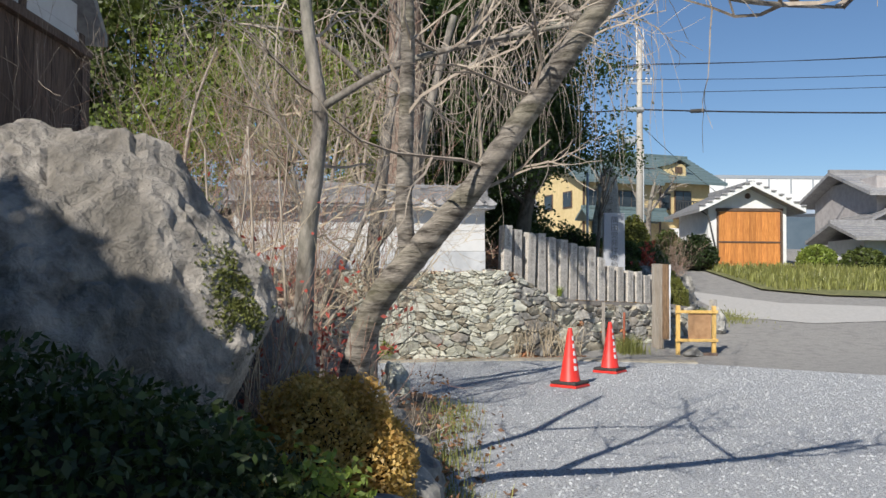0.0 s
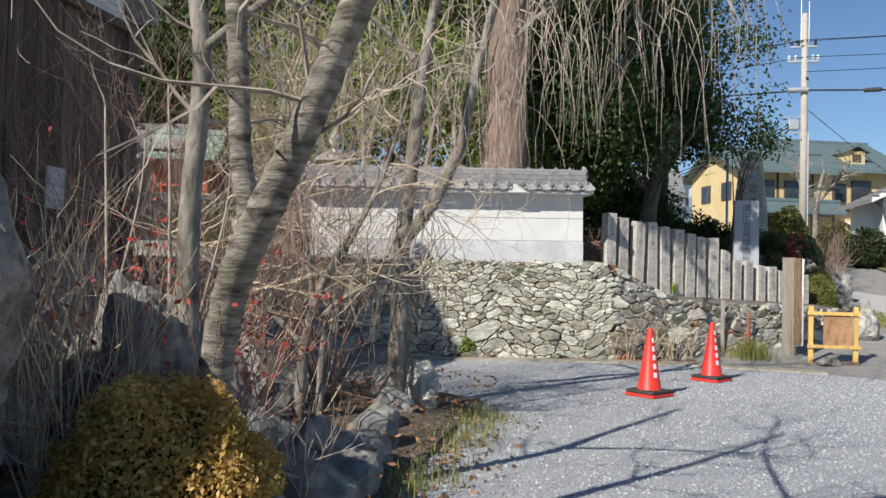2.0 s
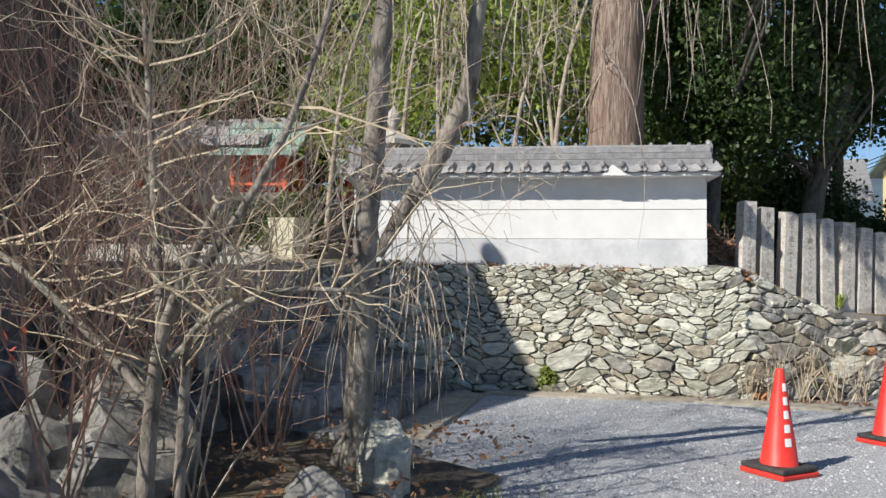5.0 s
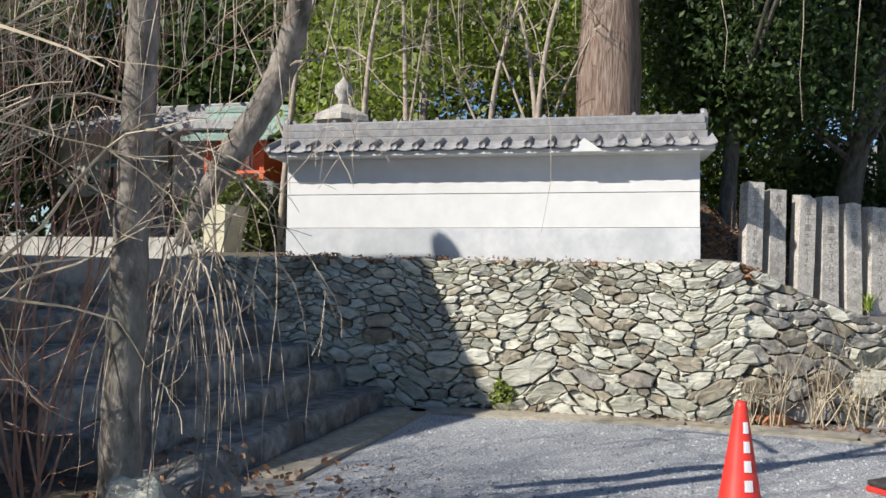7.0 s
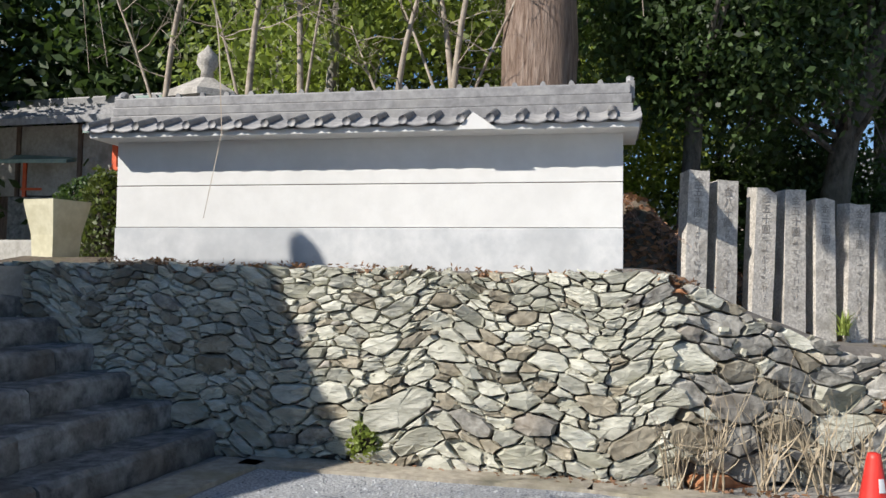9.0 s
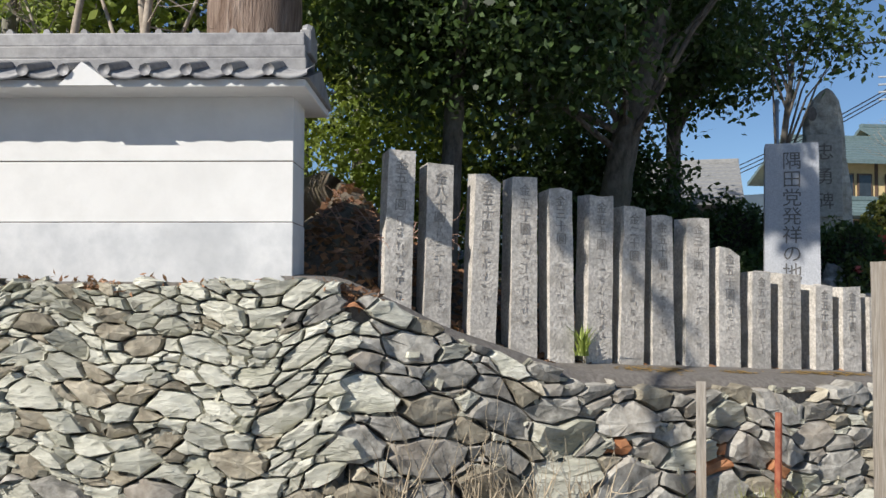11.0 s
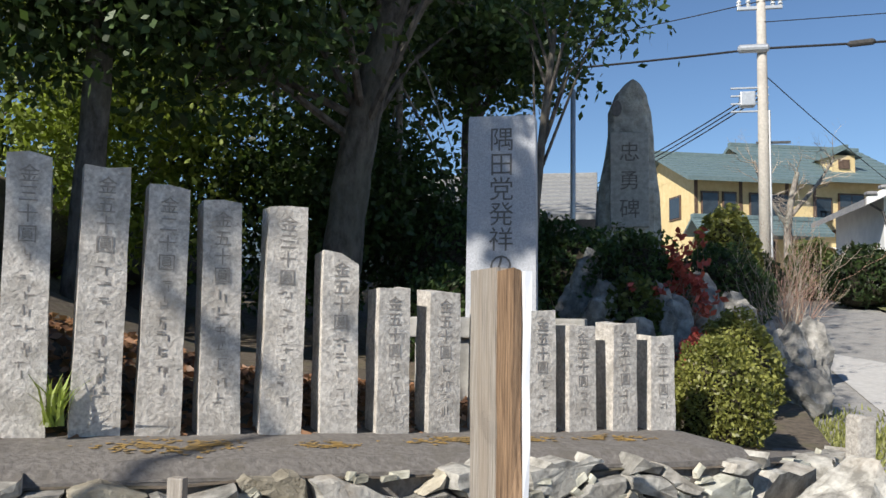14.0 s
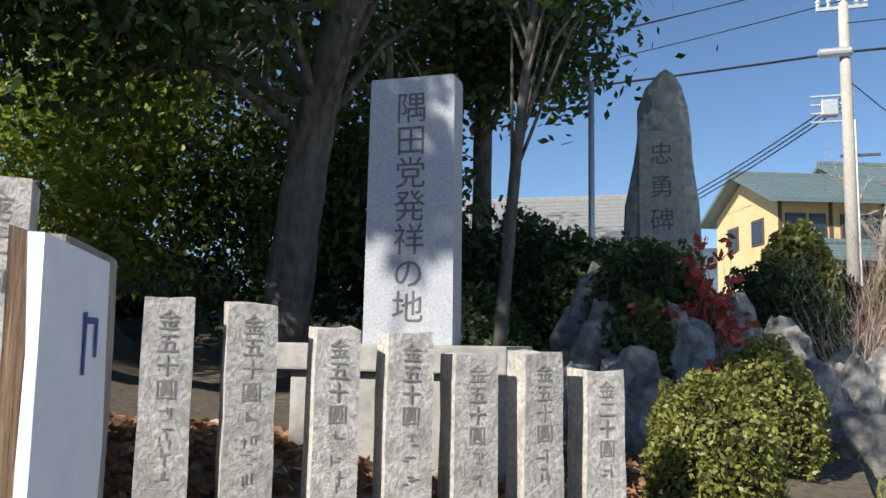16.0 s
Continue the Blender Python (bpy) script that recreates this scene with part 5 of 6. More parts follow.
leafy_tree("dark evergreen tree in the wood", 0.5, 27.5, 2.0, [(0.5, 27.5, 1.8), (0.5, 27.5, 6), (0.5, 27.5, 11)], [((0.2, 27.5, 8.0), (3.6, 1.8, 4.0))], 62, LEAF_MID, 0.16, 200, 36, 0.5)

leafy_tree("yellow-green sparse tree behind the white wall", -2.2, 19.6, 1.6, [(-2.2, 19.6, 1.5), (-2.1, 19.6, 4.0), (-2.2, 19.5, 7)], [((-2.2, 19.4, 5.0), (1.3, 0.9, 1.8))], 65, LEAF_LIGHT, 0.075, 120, 26, 0.26, BARK, 0.07)
leafy_tree("yellow-green sparse tree behind the terrace", -5.9, 18.6, 1.5, [(-5.9, 18.6, 1.4), (-5.8, 18.6, 4.0), (-5.9, 18.6, 7)], [((-5.8, 18.5, 4.8), (1.7, 0.9, 2.0))], 66, LEAF_LIGHT, 0.075, 170, 26, 0.28, BARK, 0.07)
# out of view, added only to throw shade on the hall
leafy_tree("unseen evergreen tree added to shade the shrine hall", -13.0, 14.6, 1.4, [(-13, 14.6, 1.2), (-13, 14.6, 4), (-12.8, 14.8, 6.5)], [((-12.6, 14.9, 5.2), (2.2, 1.8, 1.8))], 68, LEAF_DARK, 0.16, 200, 40, 0.4)
leafy_tree("slim evergreen beside the stele", 3.8, 20.6, 1.2, [(3.75, 20.6, 0.9), (3.9, 20.6, 2.8), (4.05, 20.6, 4.2)], [((4.2, 20.6, 4.5), (0.75, 0.5, 0.55))], 67, LEAF_DARK, 0.06, 34, 40, 0.2, BARK_DARK, 0.06)
for i, (x, y, lean, tall) in enumerate(((-2.3, 16.2, 0.35, 3.6), (-1.55, 16.6, -0.5, 4.2), (-1.75, 16.4, 0.5, 4.4), (-3.3, 16.0, -0.2, 4.6), (-3.9, 15.6, 0.4, 4.4), (-5.0, 15.4, 0.5, 4.2))):
    bare_tree("thin pale bare sapling behind the white wall", [[((x, y, 1.5), 0.05), ((x + lean * 0.2, y, 2.9), 0.042), ((x + lean * 0.6, y, 1.5 + tall * 0.7), 0.03), ((x + lean * 1.4, y + 0.1, 1.5 + tall), 0.015)], [((x + lean * 0.25, y, 3.0), 0.022), ((x - lean * 0.7, y, 1.5 + tall * 0.6), 0.015), ((x - lean * 1.5, y, 1.4 + tall * 0.8), 0.008)]], 350 + i, 12, 0.0, TWIG, TWIG, 0.7, 0.01, 2)

# stone faces last of the large structure
rng = np.random.default_rng(77)
stone_wall("stone_wall_under_plaster", "dry-stone retaining wall of pale greenish broken stones", (-4.55, 12.95), (1.2, 14.62), [(0, 1.49), (0.2, 1.50), (1, 1.54)], 0.22, 0.185, 0.092, [STONE, STONE_DARK, STONE_TAN], (0.78, 0.04, 0.18), rng, 0.0, part_from=2.2, big=((3.95, 0.42, 0.30, 0.10), (4.5, 0.16, 0.15, 0.11), (3.3, 0.2, 0.16, 0.1), (4.9, 0.55, 0.14, 0.1), (2.4, 0.7, 0.18, 0.1)))
stone_wall("stone_wall_under_pillars", "mossy dry-stone retaining wall of grey and rusty blocks", (1.2, 14.62), (5.25, 17.62), [(0, 1.52), (0.136, 1.21), (0.297, 0.95), (1, 0.82)], 0.18, 0.25, 0.128, [STONE_DARK, STONE, STONE_RUST, STONE_TAN], (0.60, 0.20, 0.015, 0.185), rng, 0.0, chips=70)
stone_wall("stone_wall_by_road", "low wall of grey blocks beside the lane", (5.25, 17.62), (6.1, 19.2), [(0, 0.82), (1, 0.64)], 0.1, 0.40, 0.26, [STONE_DARK, STONE], (0.7, 0.3), rng, 0.1, chips=20)


# ---- beyond the lane ----
def window(parent, x0, x1, y, z0, z1, panes=2, name="window"):
    """A framed window on a wall that faces -y."""
    f = part(name, box(x0, x1, y - 0.06, y + 0.02, z0, z1, 0.01), TRIM_BROWN, parent)
    for k in range(panes):
        a = lerp(x0 + 0.06, x1 - 0.02, k / panes)
        b = lerp(x0 + 0.06, x1 - 0.02, (k + 1) / panes) - 0.04
        part("pane", box(a, b, y - 0.072, y - 0.062, z0 + 0.07, z1 - 0.07), GLASS, f)


def gable_roof(parent, x0, x1, y0, y1, ze, zr, material, along="x", thick=0.14, name="roof", rows=9):
    """Two slopes with their courses of tiles as small steps."""
    if along == "x":
        ends, half, mid = (x0, x1), (y1 - y0) / 2, (y0 + y1) / 2
    else:
        ends, half, mid = (y0, y1), (x1 - x0) / 2, (x0 + x1) / 2
    slope = []
    for k in range(rows):
        for t, lift in ((k / rows, 0.035), ((k + 1) / rows, 0.0)):
            slope.append((half * (1 - t), lerp(ze, zr, t) + lift))
    outline = [(mid - c, z) for c, z in slope] + [(mid + c, z) for c, z in reversed(slope[:-1])]
    outline += [(mid + half, ze - thick), (mid, zr - thick), (mid - half, ze - thick)]
    m_ = len(outline)
    V = [(e, c, z) if along == "x" else (c, e, z) for e in ends for c, z in outline]
    F = [(i, (i + 1) % m_, m_ + (i + 1) % m_, m_ + i) for i in range(m_)] + [tuple(range(m_)), tuple(reversed(range(m_, 2 * m_)))]
    o = part(name, (V, F), material, parent)
    if along == "x":
        part("roof_ridge", box(x0, x1, mid - 0.12, mid + 0.12, zr - 0.05, zr + 0.13, 0.03), material, o)
    else:
        part("roof_ridge", box(mid - 0.12, mid + 0.12, y0, y1, zr - 0.05, zr + 0.13, 0.03), material, o)
    return o


def cream_house():
    t = thing("cream_house", "two-storey cream house with dark trim and green-grey tiled roofs", "house", pose(7.9, 46.8, 3.3, 0, 0, 20))
    part("left_wing_wall", box(0, 5.2, 0, 6, -0.5, 3.9, 0.01), WALL_YELLOW, t)
    part("right_wing_wall", box(3.6, 9.6, 1.2, 8, -0.5, 4.1, 0.01), WALL_YELLOW, t)
    for x0, y0, y1, z0, z1 in ((0.0, 0.0, 6.0, 3.85, 5.05), (4.4, 1.2, 8.0, 4.05, 5.9)):
        V = [(x, y, z) for x in (x0, x0 + 0.15) for y, z in ((y0, z0), (y1, z0), ((y0 + y1) / 2, z1))]
        part("gable_wall", (V, [(0, 2, 1), (3, 4, 5), (0, 1, 4, 3), (1, 2, 5, 4), (2, 0, 3, 5)]), WALL_YELLOW, t)
    for y in (1.2, 3.6):
        f = part("window", box(-0.05, 0.02, y, y + 1.1, 2.2, 3.2, 0.01), TRIM_BROWN, t)
        part("pane", box(-0.065, -0.055, y + 0.08, y + 1.02, 2.28, 3.12), GLASS, f)
    for x in (0.0, 1.9, 3.9, 5.1):
        part("corner_board", box(x - 0.02, x + 0.12, -0.03, -0.004, -0.4, 3.7), TRIM_BROWN, t)
    part("band", box(-0.02, 5.22, -0.05, -0.004, 1.72, 1.88), TRIM_BROWN, t)
    gable_roof(t, -0.6, 5.0, -0.7, 6.6, 3.65, 5.2, ROOF_GREEN, "x")
    gable_roof(t, 3.9, 10.4, 0.5, 8.7, 4.0, 6.1, ROOF_GREEN, "x")
    o = gable_roof(t, -0.5, 5.0, -1.5, -0.02, 1.45, 2.05, ROOF_GREEN, "x", 0.1, "lower_roof", 5)
    window(t, 2.3, 4.0, -0.01, 2.2, 3.2, 2)
    window(t, 0.25, 1.0, -0.01, 2.2, 3.2, 1)
    window(t, 1.15, 1.75, -0.01, 2.2, 3.2, 1)
    window(t, 0.6, 3.4, -0.01, -0.2, 1.3, 3)
    window(t, 7.0, 8.2, 1.19, 2.0, 3.5, 2)
    window(t, 5.8, 6.7, 1.19, 2.3, 3.3, 1)
    d = part("dormer", box(6.9, 8.0, 1.4, 3.4, 4.4, 5.2, 0.02), WALL_YELLOW, t)
    gable_roof(t, 6.7, 8.2, 1.2, 3.6, 5.15, 5.5, ROOF_GREEN, "y", 0.08, "dormer_roof", 3)
    part("dormer_vent", box(7.2, 7.7, 1.34, 1.398, 4.6, 5.0), TRIM_BROWN, d)
    b = part("balcony", box(6.6, 8.6, 0.35, 1.18, 1.75, 1.9, 0.02), TRIM_BROWN, t)
    for k in range(11):
        part("baluster", box(6.65 + 0.19 * k, 6.69 + 0.19 * k, 0.37, 0.41, 1.9, 2.75), METAL_DARK, b)
    part("hand_rail", box(6.6, 8.6, 0.35, 0.43, 2.75, 2.82), METAL_DARK, b)
    V = []
    for x in (6.5, 8.4):
        V += [(x, 1.19 - 1.1 * math.sin(a * math.pi / 10), 0.3 + 0.9 * math.cos(a * math.pi / 10)) for a in range(6)]
    part("awning", (V, [(i, i + 1, 7 + i, 6 + i) for i in range(5)]), WHITEWALL, t, "pale arched awning over the door")
    part("porch_wall", box(5.4, 9.4, 0.2, 0.35, -0.6, 0.4, 0.02), WHITEWALL, t)


cream_house()


def storehouse():
    t = thing("garden_storehouse", "white storehouse with orange wooden doors and a tiled gable roof", "storehouse", pose(12.5, 34.0, 1.9))
    part("wall_body", box(-1.6, 1.62, 0, 4.2, -0.4, 2.6, 0.01), WHITEWALL, t)
    V = [(-1.6, 0, 2.6), (1.62, 0, 2.6), (0.02, 0, 3.35), (-1.6, 0.2, 2.6), (1.62, 0.2, 2.6), (0.02, 0.2, 3.35)]
    part("gable_wall", (V, [(0, 1, 2), (5, 4, 3), (0, 3, 4, 1), (1, 4, 5, 2), (2, 5, 3, 0)]), WHITEWALL, t)
    gable_roof(t, -2.15, 2.2, -0.55, 4.7, 2.35, 3.4, TILE, "y", 0.12, "roof", 8)
    for s in (-1, 1):
        V = [(0.02, -0.6, 3.3), (0.02 + s * 2.15, -0.6, 2.25), (0.02 + s * 2.15, -0.6, 2.43), (0.02, -0.6, 3.5)]
        part("barge_board", (V + [(x, y + 0.08, z) for x, y, z in V], [(0, 1, 2, 3), (7, 6, 5, 4), (0, 4, 5, 1), (3, 2, 6, 7), (1, 5, 6, 2)]), WHITEWALL, t)
        cap = None
        for k in range(7):
            x = 0.02 + s * (0.25 + 0.3 * k)
            z = lerp(3.5, 2.43, (0.25 + 0.3 * k) / 2.15)
            part("verge_tile", box(x - 0.11, x + 0.11, -0.66, -0.4, z, z + 0.07, 0.02), TILE, t)
    for k in range(10):
        x = -1.18 + 0.252 * k
        d = part("door_board", box(x, x + 0.246, -0.07, -0.01, 0.02, 2.3, 0.006), ORANGEWOOD, t)
    part("door_rail", box(-1.2, 1.36, -0.10, -0.072, 1.02, 1.08), TRIM_BROWN, t)
    for x in (-1.26, 1.36):
        part("door_post", box(x, x + 0.07, -0.09, -0.01, -0.2, 2.36, 0.006), TRIM_BROWN, t)
    part("lintel", box(-1.3, 1.46, -0.10, -0.01, 2.31, 2.44, 0.008), TRIM_BROWN, t)
    part("gable_vent", turned([(0.12, -0.03), (0.12, 0.02), (0.05, 0.03)], 10), TRIM_BROWN, t).matrix_local = pose(0.02, -0.02, 2.95, 90, 0, 0)
    part("drain_chain", tubes([[((-1.98, -0.3, 2.3), 0.03), ((-1.7, -0.3, 2.1), 0.03), ((-1.35, -0.25, 0.6), 0.04), ((-1.3, -0.2, 0.05), 0.03)]], 6), METAL_DARK, t)


storehouse()


def grey_house():
    t = thing("grey_tiled_house", "old house with grey walls and layered tiled roofs", "house", pose(18.0, 36.0, 1.8))
    part("upper_wall", box(0.9, 9, 0, 6, 0, 4.2, 0.01), mat("grey_plaster", (0.36, 0.33, 0.32), (0.46, 0.43, 0.42), 4, 0.85, 0.1), t)
    part("lower_wall", box(-1.2, 9, -3, 0.1, -0.3, 1.3, 0.01), WHITEWALL, t)
    gable_roof(t, 0.2, 10, -0.8, 6.8, 3.4, 4.7, TILE, "x", 0.14, "roof", 8)
    gable_roof(t, -0.4, 3.4, -0.7, 3.0, 1.9, 2.9, TILE, "y", 0.12, "small_gable_roof", 5)
    gable_roof(t, -1.9, 10, -3.8, 0.8, 1.3, 2.0, TILE, "x", 0.12, "lower_roof", 6)
    window(t, 3.0, 5.0, -0.01, 2.3, 3.3, 2)


grey_house()


def far_roof_house():
    t = thing("pale_roof_house", "low house with a wide pale grey tiled roof", "house", pose(-2.2, 37.0, 2.6))
    part("wall_body", box(0.3, 5.6, 0, 6, -0.5, 1.7, 0.01), WOODGREY, t)
    gable_roof(t, -0.6, 6.4, -1.0, 7, 1.7, 3.4, ROOF_PALE, "x", 0.14, "roof", 10)
    window(t, 3.2, 5.2, -0.01, 0.3, 1.4, 2)


far_roof_house()


def utility_pole():
    t = thing("utility_pole", "tall concrete utility pole with transformer and cross-arms", "utility pole", pose(8.75, 36.8, 2.2))
    part("shaft", tubes([[((0, 0, -0.5), 0.17), ((0, 0, 4), 0.15), ((-0.02, 0, 9.9), 0.11)]], 14), POLE_CONC, t, "", True)
    a = part("cross_arm", box(-0.65, 0.55, -0.05, 0.05, 7.9, 7.99, 0.01), METAL, t)
    for x in (-0.6, -0.35, 0.3, 0.5):
        part("insulator", turned([(0.03, 0), (0.07, 0.06), (0.03, 0.1), (0.07, 0.15), (0.02, 0.22)], 8), WHITEWALL, a).location = (x, 0, 7.99)
    b = part("cross_arm", box(-0.55, 0.45, -0.05, 0.05, 8.5, 8.58, 0.01), METAL, t)
    for x in (-0.5, -0.25, 0.4):
        part("insulator", turned([(0.03, 0), (0.07, 0.06), (0.03, 0.1), (0.07, 0.15), (0.02, 0.22)], 8), METAL_DARK, b).location = (x, 0, 8.58)
    part("switch_box", box(-0.62, -0.22, -0.18, 0.15, 5.15, 5.55, 0.03), METAL, t, "pale grey switch box")
    for k in range(4):
        part("bracket", box(-0.85, 0.15, -0.04, 0.04, 5.0 + 0.22 * k, 5.04 + 0.22 * k), METAL, t)
    o = part("cable_sleeve", turned([(0.06, -0.42), (0.12, -0.36), (0.12, 0.36), (0.06, 0.42)], 12), METAL, t)
    o.matrix_local = pose(-0.25, -0.15, 6.75, 0, 90, 0)
    part("riser_pipe", tubes([[((0.15, -0.12, 0), 0.03), ((0.14, -0.12, 5), 0.03)]], 6), METAL, t)
    part("lightning_rod", tubes([[((-0.15, 0, 8.6), 0.03), ((-0.15, 0, 10.6), 0.02)]], 6), METAL, t)
    part("lightning_rod", tubes([[((0.15, 0, 8.6), 0.03), ((0.15, 0, 10.4), 0.02)]], 6), METAL, t)
    part("lower_arm", box(-0.2, 0.7, -0.04, 0.04, 4.1, 4.16), METAL_DARK, t)


utility_pole()


def cable(a, b, sag, r=0.018, label="thin black overhead cable"):
    a, b = Vector(a), Vector(b)
    pts = []
    for i in range(15):
        u = i / 14
        p = a.lerp(b, u)
        pts.append((tuple(p - Vector((0, 0, sag * 4 * u * (1 - u))) - a), r))
    o = link("overhead_cable", tubes([pts], 5), CABLE)
    o.location = a
    tagged(o, label, "cable", "overhead cables")


P0 = (8.7, 36.7)
cable((*P0, 8.95), (34, 30, 8.2), 0.3, 0.036, "thick black bundled overhead cable")
cable((-16, 38, 8.9), (*P0, 8.95), 0.35, 0.034, "thick black bundled overhead cable")
for dz, dy in ((10.95, 0), (11.0, 1.0), (10.3, 2.0)):
    cable((*P0, dz), (38, 33 + dy, dz + 1.4), 0.4, 0.015)
    cable((-16, 40 + dy, dz - 0.9), (*P0, dz), 0.5, 0.016)
for k in range(3):
    cable((-1, 52, 5.4 + 0.2 * k), (*P0, 7.6 + 0.12 * k), 0.5, 0.02)
cable((*P0, 9.7), (40, 38, 11.5), 0.2, 0.015)
cable((*P0, 8.3), (22, 58, 5.6), 0.3, 0.015)
o = link("cable_closure", turned([(0.03, -0.34), (0.09, -0.27), (0.09, 0.27), (0.03, 0.34)], 10), RUBBER)
o.matrix_world = pose(11.1, 36.05, 8.78, 0, 90, -15)
tagged(o, "black cable joint closure on the overhead line", "cable joint")


def small_pole():
    t = thing("flag_pole", "plain pale metal pole beside the monument", "pole", pose(4.1, 23.5, 1.4))
    part("shaft", tubes([[((0, 0, -0.3), 0.035), ((0, 0, 3.0), 0.033)]], 10), METAL, t, "", True)


small_pole()


def viaduct():
    t = thing("road_viaduct", "long pale concrete road viaduct with a noise barrier", "viaduct", pose(0, 150, 0))
    part("deck", box(15, 260, 0, 10, 15.6, 17.2), WHITEWALL, t)
    part("girder", box(15, 260, 1, 9, 13.6, 15.58), mat("steel_girder", (0.30, 0.36, 0.45), (0.36, 0.42, 0.5), 0.4, 0.7, 0), t)
    part("barrier", box(15, 260, 0, 0.2, 17.22, 19.8), WHITEWALL, t, "pale noise barrier")
    for k in range(62):
        part("barrier_post", box(15 + 4 * k, 15.25 + 4 * k, -0.12, -0.01, 17.2, 19.9), METAL, t)
    part("barrier_cap", box(15, 260, -0.1, 0.3, 19.82, 20.4), METAL, t)
    for k in range(7):
        part("pier", box(20 + 36 * k, 23 + 36 * k, 3, 7, -4, 13.6), CONCRETE, t)


viaduct()
V, F = [], []
for i in range(61):
    x = -900 + 60 * i
    h = 120 + 26 * noise.noise(Vector((i * 0.22, 0, 3))) + 10 * noise.noise(Vector((i * 0.9, 5, 3)))
    V += [(x, 1000, -10), (x, 1030, h * 0.6), (x, 1100, h), (x, 1300, -10)]
for i in range(60):
    F += [(4 * i + k, 4 * i + 4 + k, 4 * i + 5 + k, 4 * i + 1 + k) for k in range(3)]
tagged(link("far_hills", (V, F), HILLMAT, smooth=True), "blue wooded hills on the skyline", "hills", kind="structure")
# low ground cover between the houses
rng = np.random.default_rng(91)


def grass_patch(name, label, n, area, height, material, seed, zf, lean=0.5, width=0.006):
    r = np.random.default_rng(seed)
    V, F = [], []
    for _ in range(n):
        x, y = area(r)
        z = zf(x, y)
        h = height * r.uniform(0.4, 1.2)
        a = r.uniform(0, 6.28)
        dx, dy = math.cos(a), math.sin(a)
        b0 = len(V)
        l = lean * r.uniform(0.2, 1.0) * h
        V += [(x - dy * width, y + dx * width, z), (x + dy * width, y - dx * width, z), (x + dx * l * 0.4 + dy * width * 0.7, y + dy * l * 0.4 - dx * width * 0.7, z + h * 0.65), (x + dx * l * 0.4 - dy * width * 0.7, y + dy * l * 0.4 + dx * width * 0.7, z + h * 0.65), (x + dx * l, y + dy * l, z + h)]
        F += [(b0, b0 + 1, b0 + 2, b0 + 3), (b0 + 3, b0 + 2, b0 + 4)]
    return tagged(link(name, (V, F), material), label, "grass", kind="stuff")


V = [(10.0, 26.0), (11.5, 24.6), (22, 22.5), (40, 20), (40, 33), (18, 33.4), (10.2, 33.6)]
bm = bmesh.new()
bm.faces.new([bm.verts.new((x, y, road_z(x, y) + 0.05)) for x, y in V])
bmesh.ops.subdivide_edges(bm, edges=bm.edges[:], cuts=6, use_grid_fill=True)
for v in bm.verts:
    v.co.z = road_z(v.co.x, v.co.y) + 0.06
bmesh.ops.triangulate(bm, faces=bm.faces[:])
tagged(link("verge", bm, GRASSY), "rough grassy verge of the lane", "verge", kind="structure")
grass_patch("verge_grass", "yellow-green tufts of grass on the verge", 14000, lambda r: (r.uniform(10.4, 26), r.uniform(25.8, 33)), 0.32, GRASS, 92, lambda x, y: road_z(x, y) + 0.05, 0.5, 0.02)
V = [(7.0, 20.2), (8.6, 19.2), (14.0, 20.5), (12.0, 22.4), (9.4, 23.0), (7.4, 26.0)]
bm = bmesh.new()
bm.faces.new([bm.verts.new((x, y, road_z(x, y))) for x, y in V])
bmesh.ops.subdivide_edges(bm, edges=bm.edges[:], cuts=5, use_grid_fill=True)
for v in bm.verts:
    v.co.z = road_z(v.co.x, v.co.y) + 0.012
bmesh.ops.triangulate(bm, faces=bm.faces[:])
tagged(link("concrete_patch", bm, mat("pale_concrete", (0.42, 0.405, 0.38), (0.52, 0.50, 0.47), 12, 0.85, 0.2)), "paler concrete patch on the lane", "pavement", kind="structure")
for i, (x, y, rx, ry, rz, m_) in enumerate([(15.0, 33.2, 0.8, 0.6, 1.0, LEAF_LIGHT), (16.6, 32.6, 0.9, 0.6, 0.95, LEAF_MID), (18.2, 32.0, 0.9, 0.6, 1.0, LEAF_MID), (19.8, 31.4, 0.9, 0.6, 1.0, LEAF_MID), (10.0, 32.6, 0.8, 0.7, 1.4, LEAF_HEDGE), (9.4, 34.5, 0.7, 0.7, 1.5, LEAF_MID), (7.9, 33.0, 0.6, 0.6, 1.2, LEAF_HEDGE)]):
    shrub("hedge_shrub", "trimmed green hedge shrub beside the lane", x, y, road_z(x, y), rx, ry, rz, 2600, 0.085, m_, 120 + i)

# ---- monument rockery ----
rng = np.random.default_rng(130)
for i, (x, y, z, s, h) in enumerate([(4.25, 20.6, 0.8, 0.32, 0.85), (4.7, 20.5, 0.8, 0.42, 0.8), (5.15, 20.7, 0.75, 0.36, 0.75), (4.45, 21.1, 1.0, 0.4, 0.95), (5.0, 21.2, 1.0, 0.36, 0.9), (5.5, 21.2, 0.8, 0.34, 0.8), (6.05, 22.0, 0.7, 0.4, 0.8), (6.4, 22.5, 0.7, 0.42, 0.85), (6.3, 21.6, 0.6, 0.34, 0.6), (5.9, 22.8, 0.9, 0.35, 0.95), (3.7, 20.8, 0.9, 0.4, 0.75), (4.3, 21.9, 1.1, 0.45, 1.1), (5.3, 22.1, 1.1, 0.45, 1.1), (6.7, 23.2, 0.8, 0.4, 0.8)]):
    stone_thing("rockery_stone", "dark grey rugged rockery stone below the monument", "rock", x, y, z - 0.15, s, s * 0.9, h, float(rng.uniform(0, 180)), 140 + i, ROCK, 4, 0.22, 9, "rockery stones")
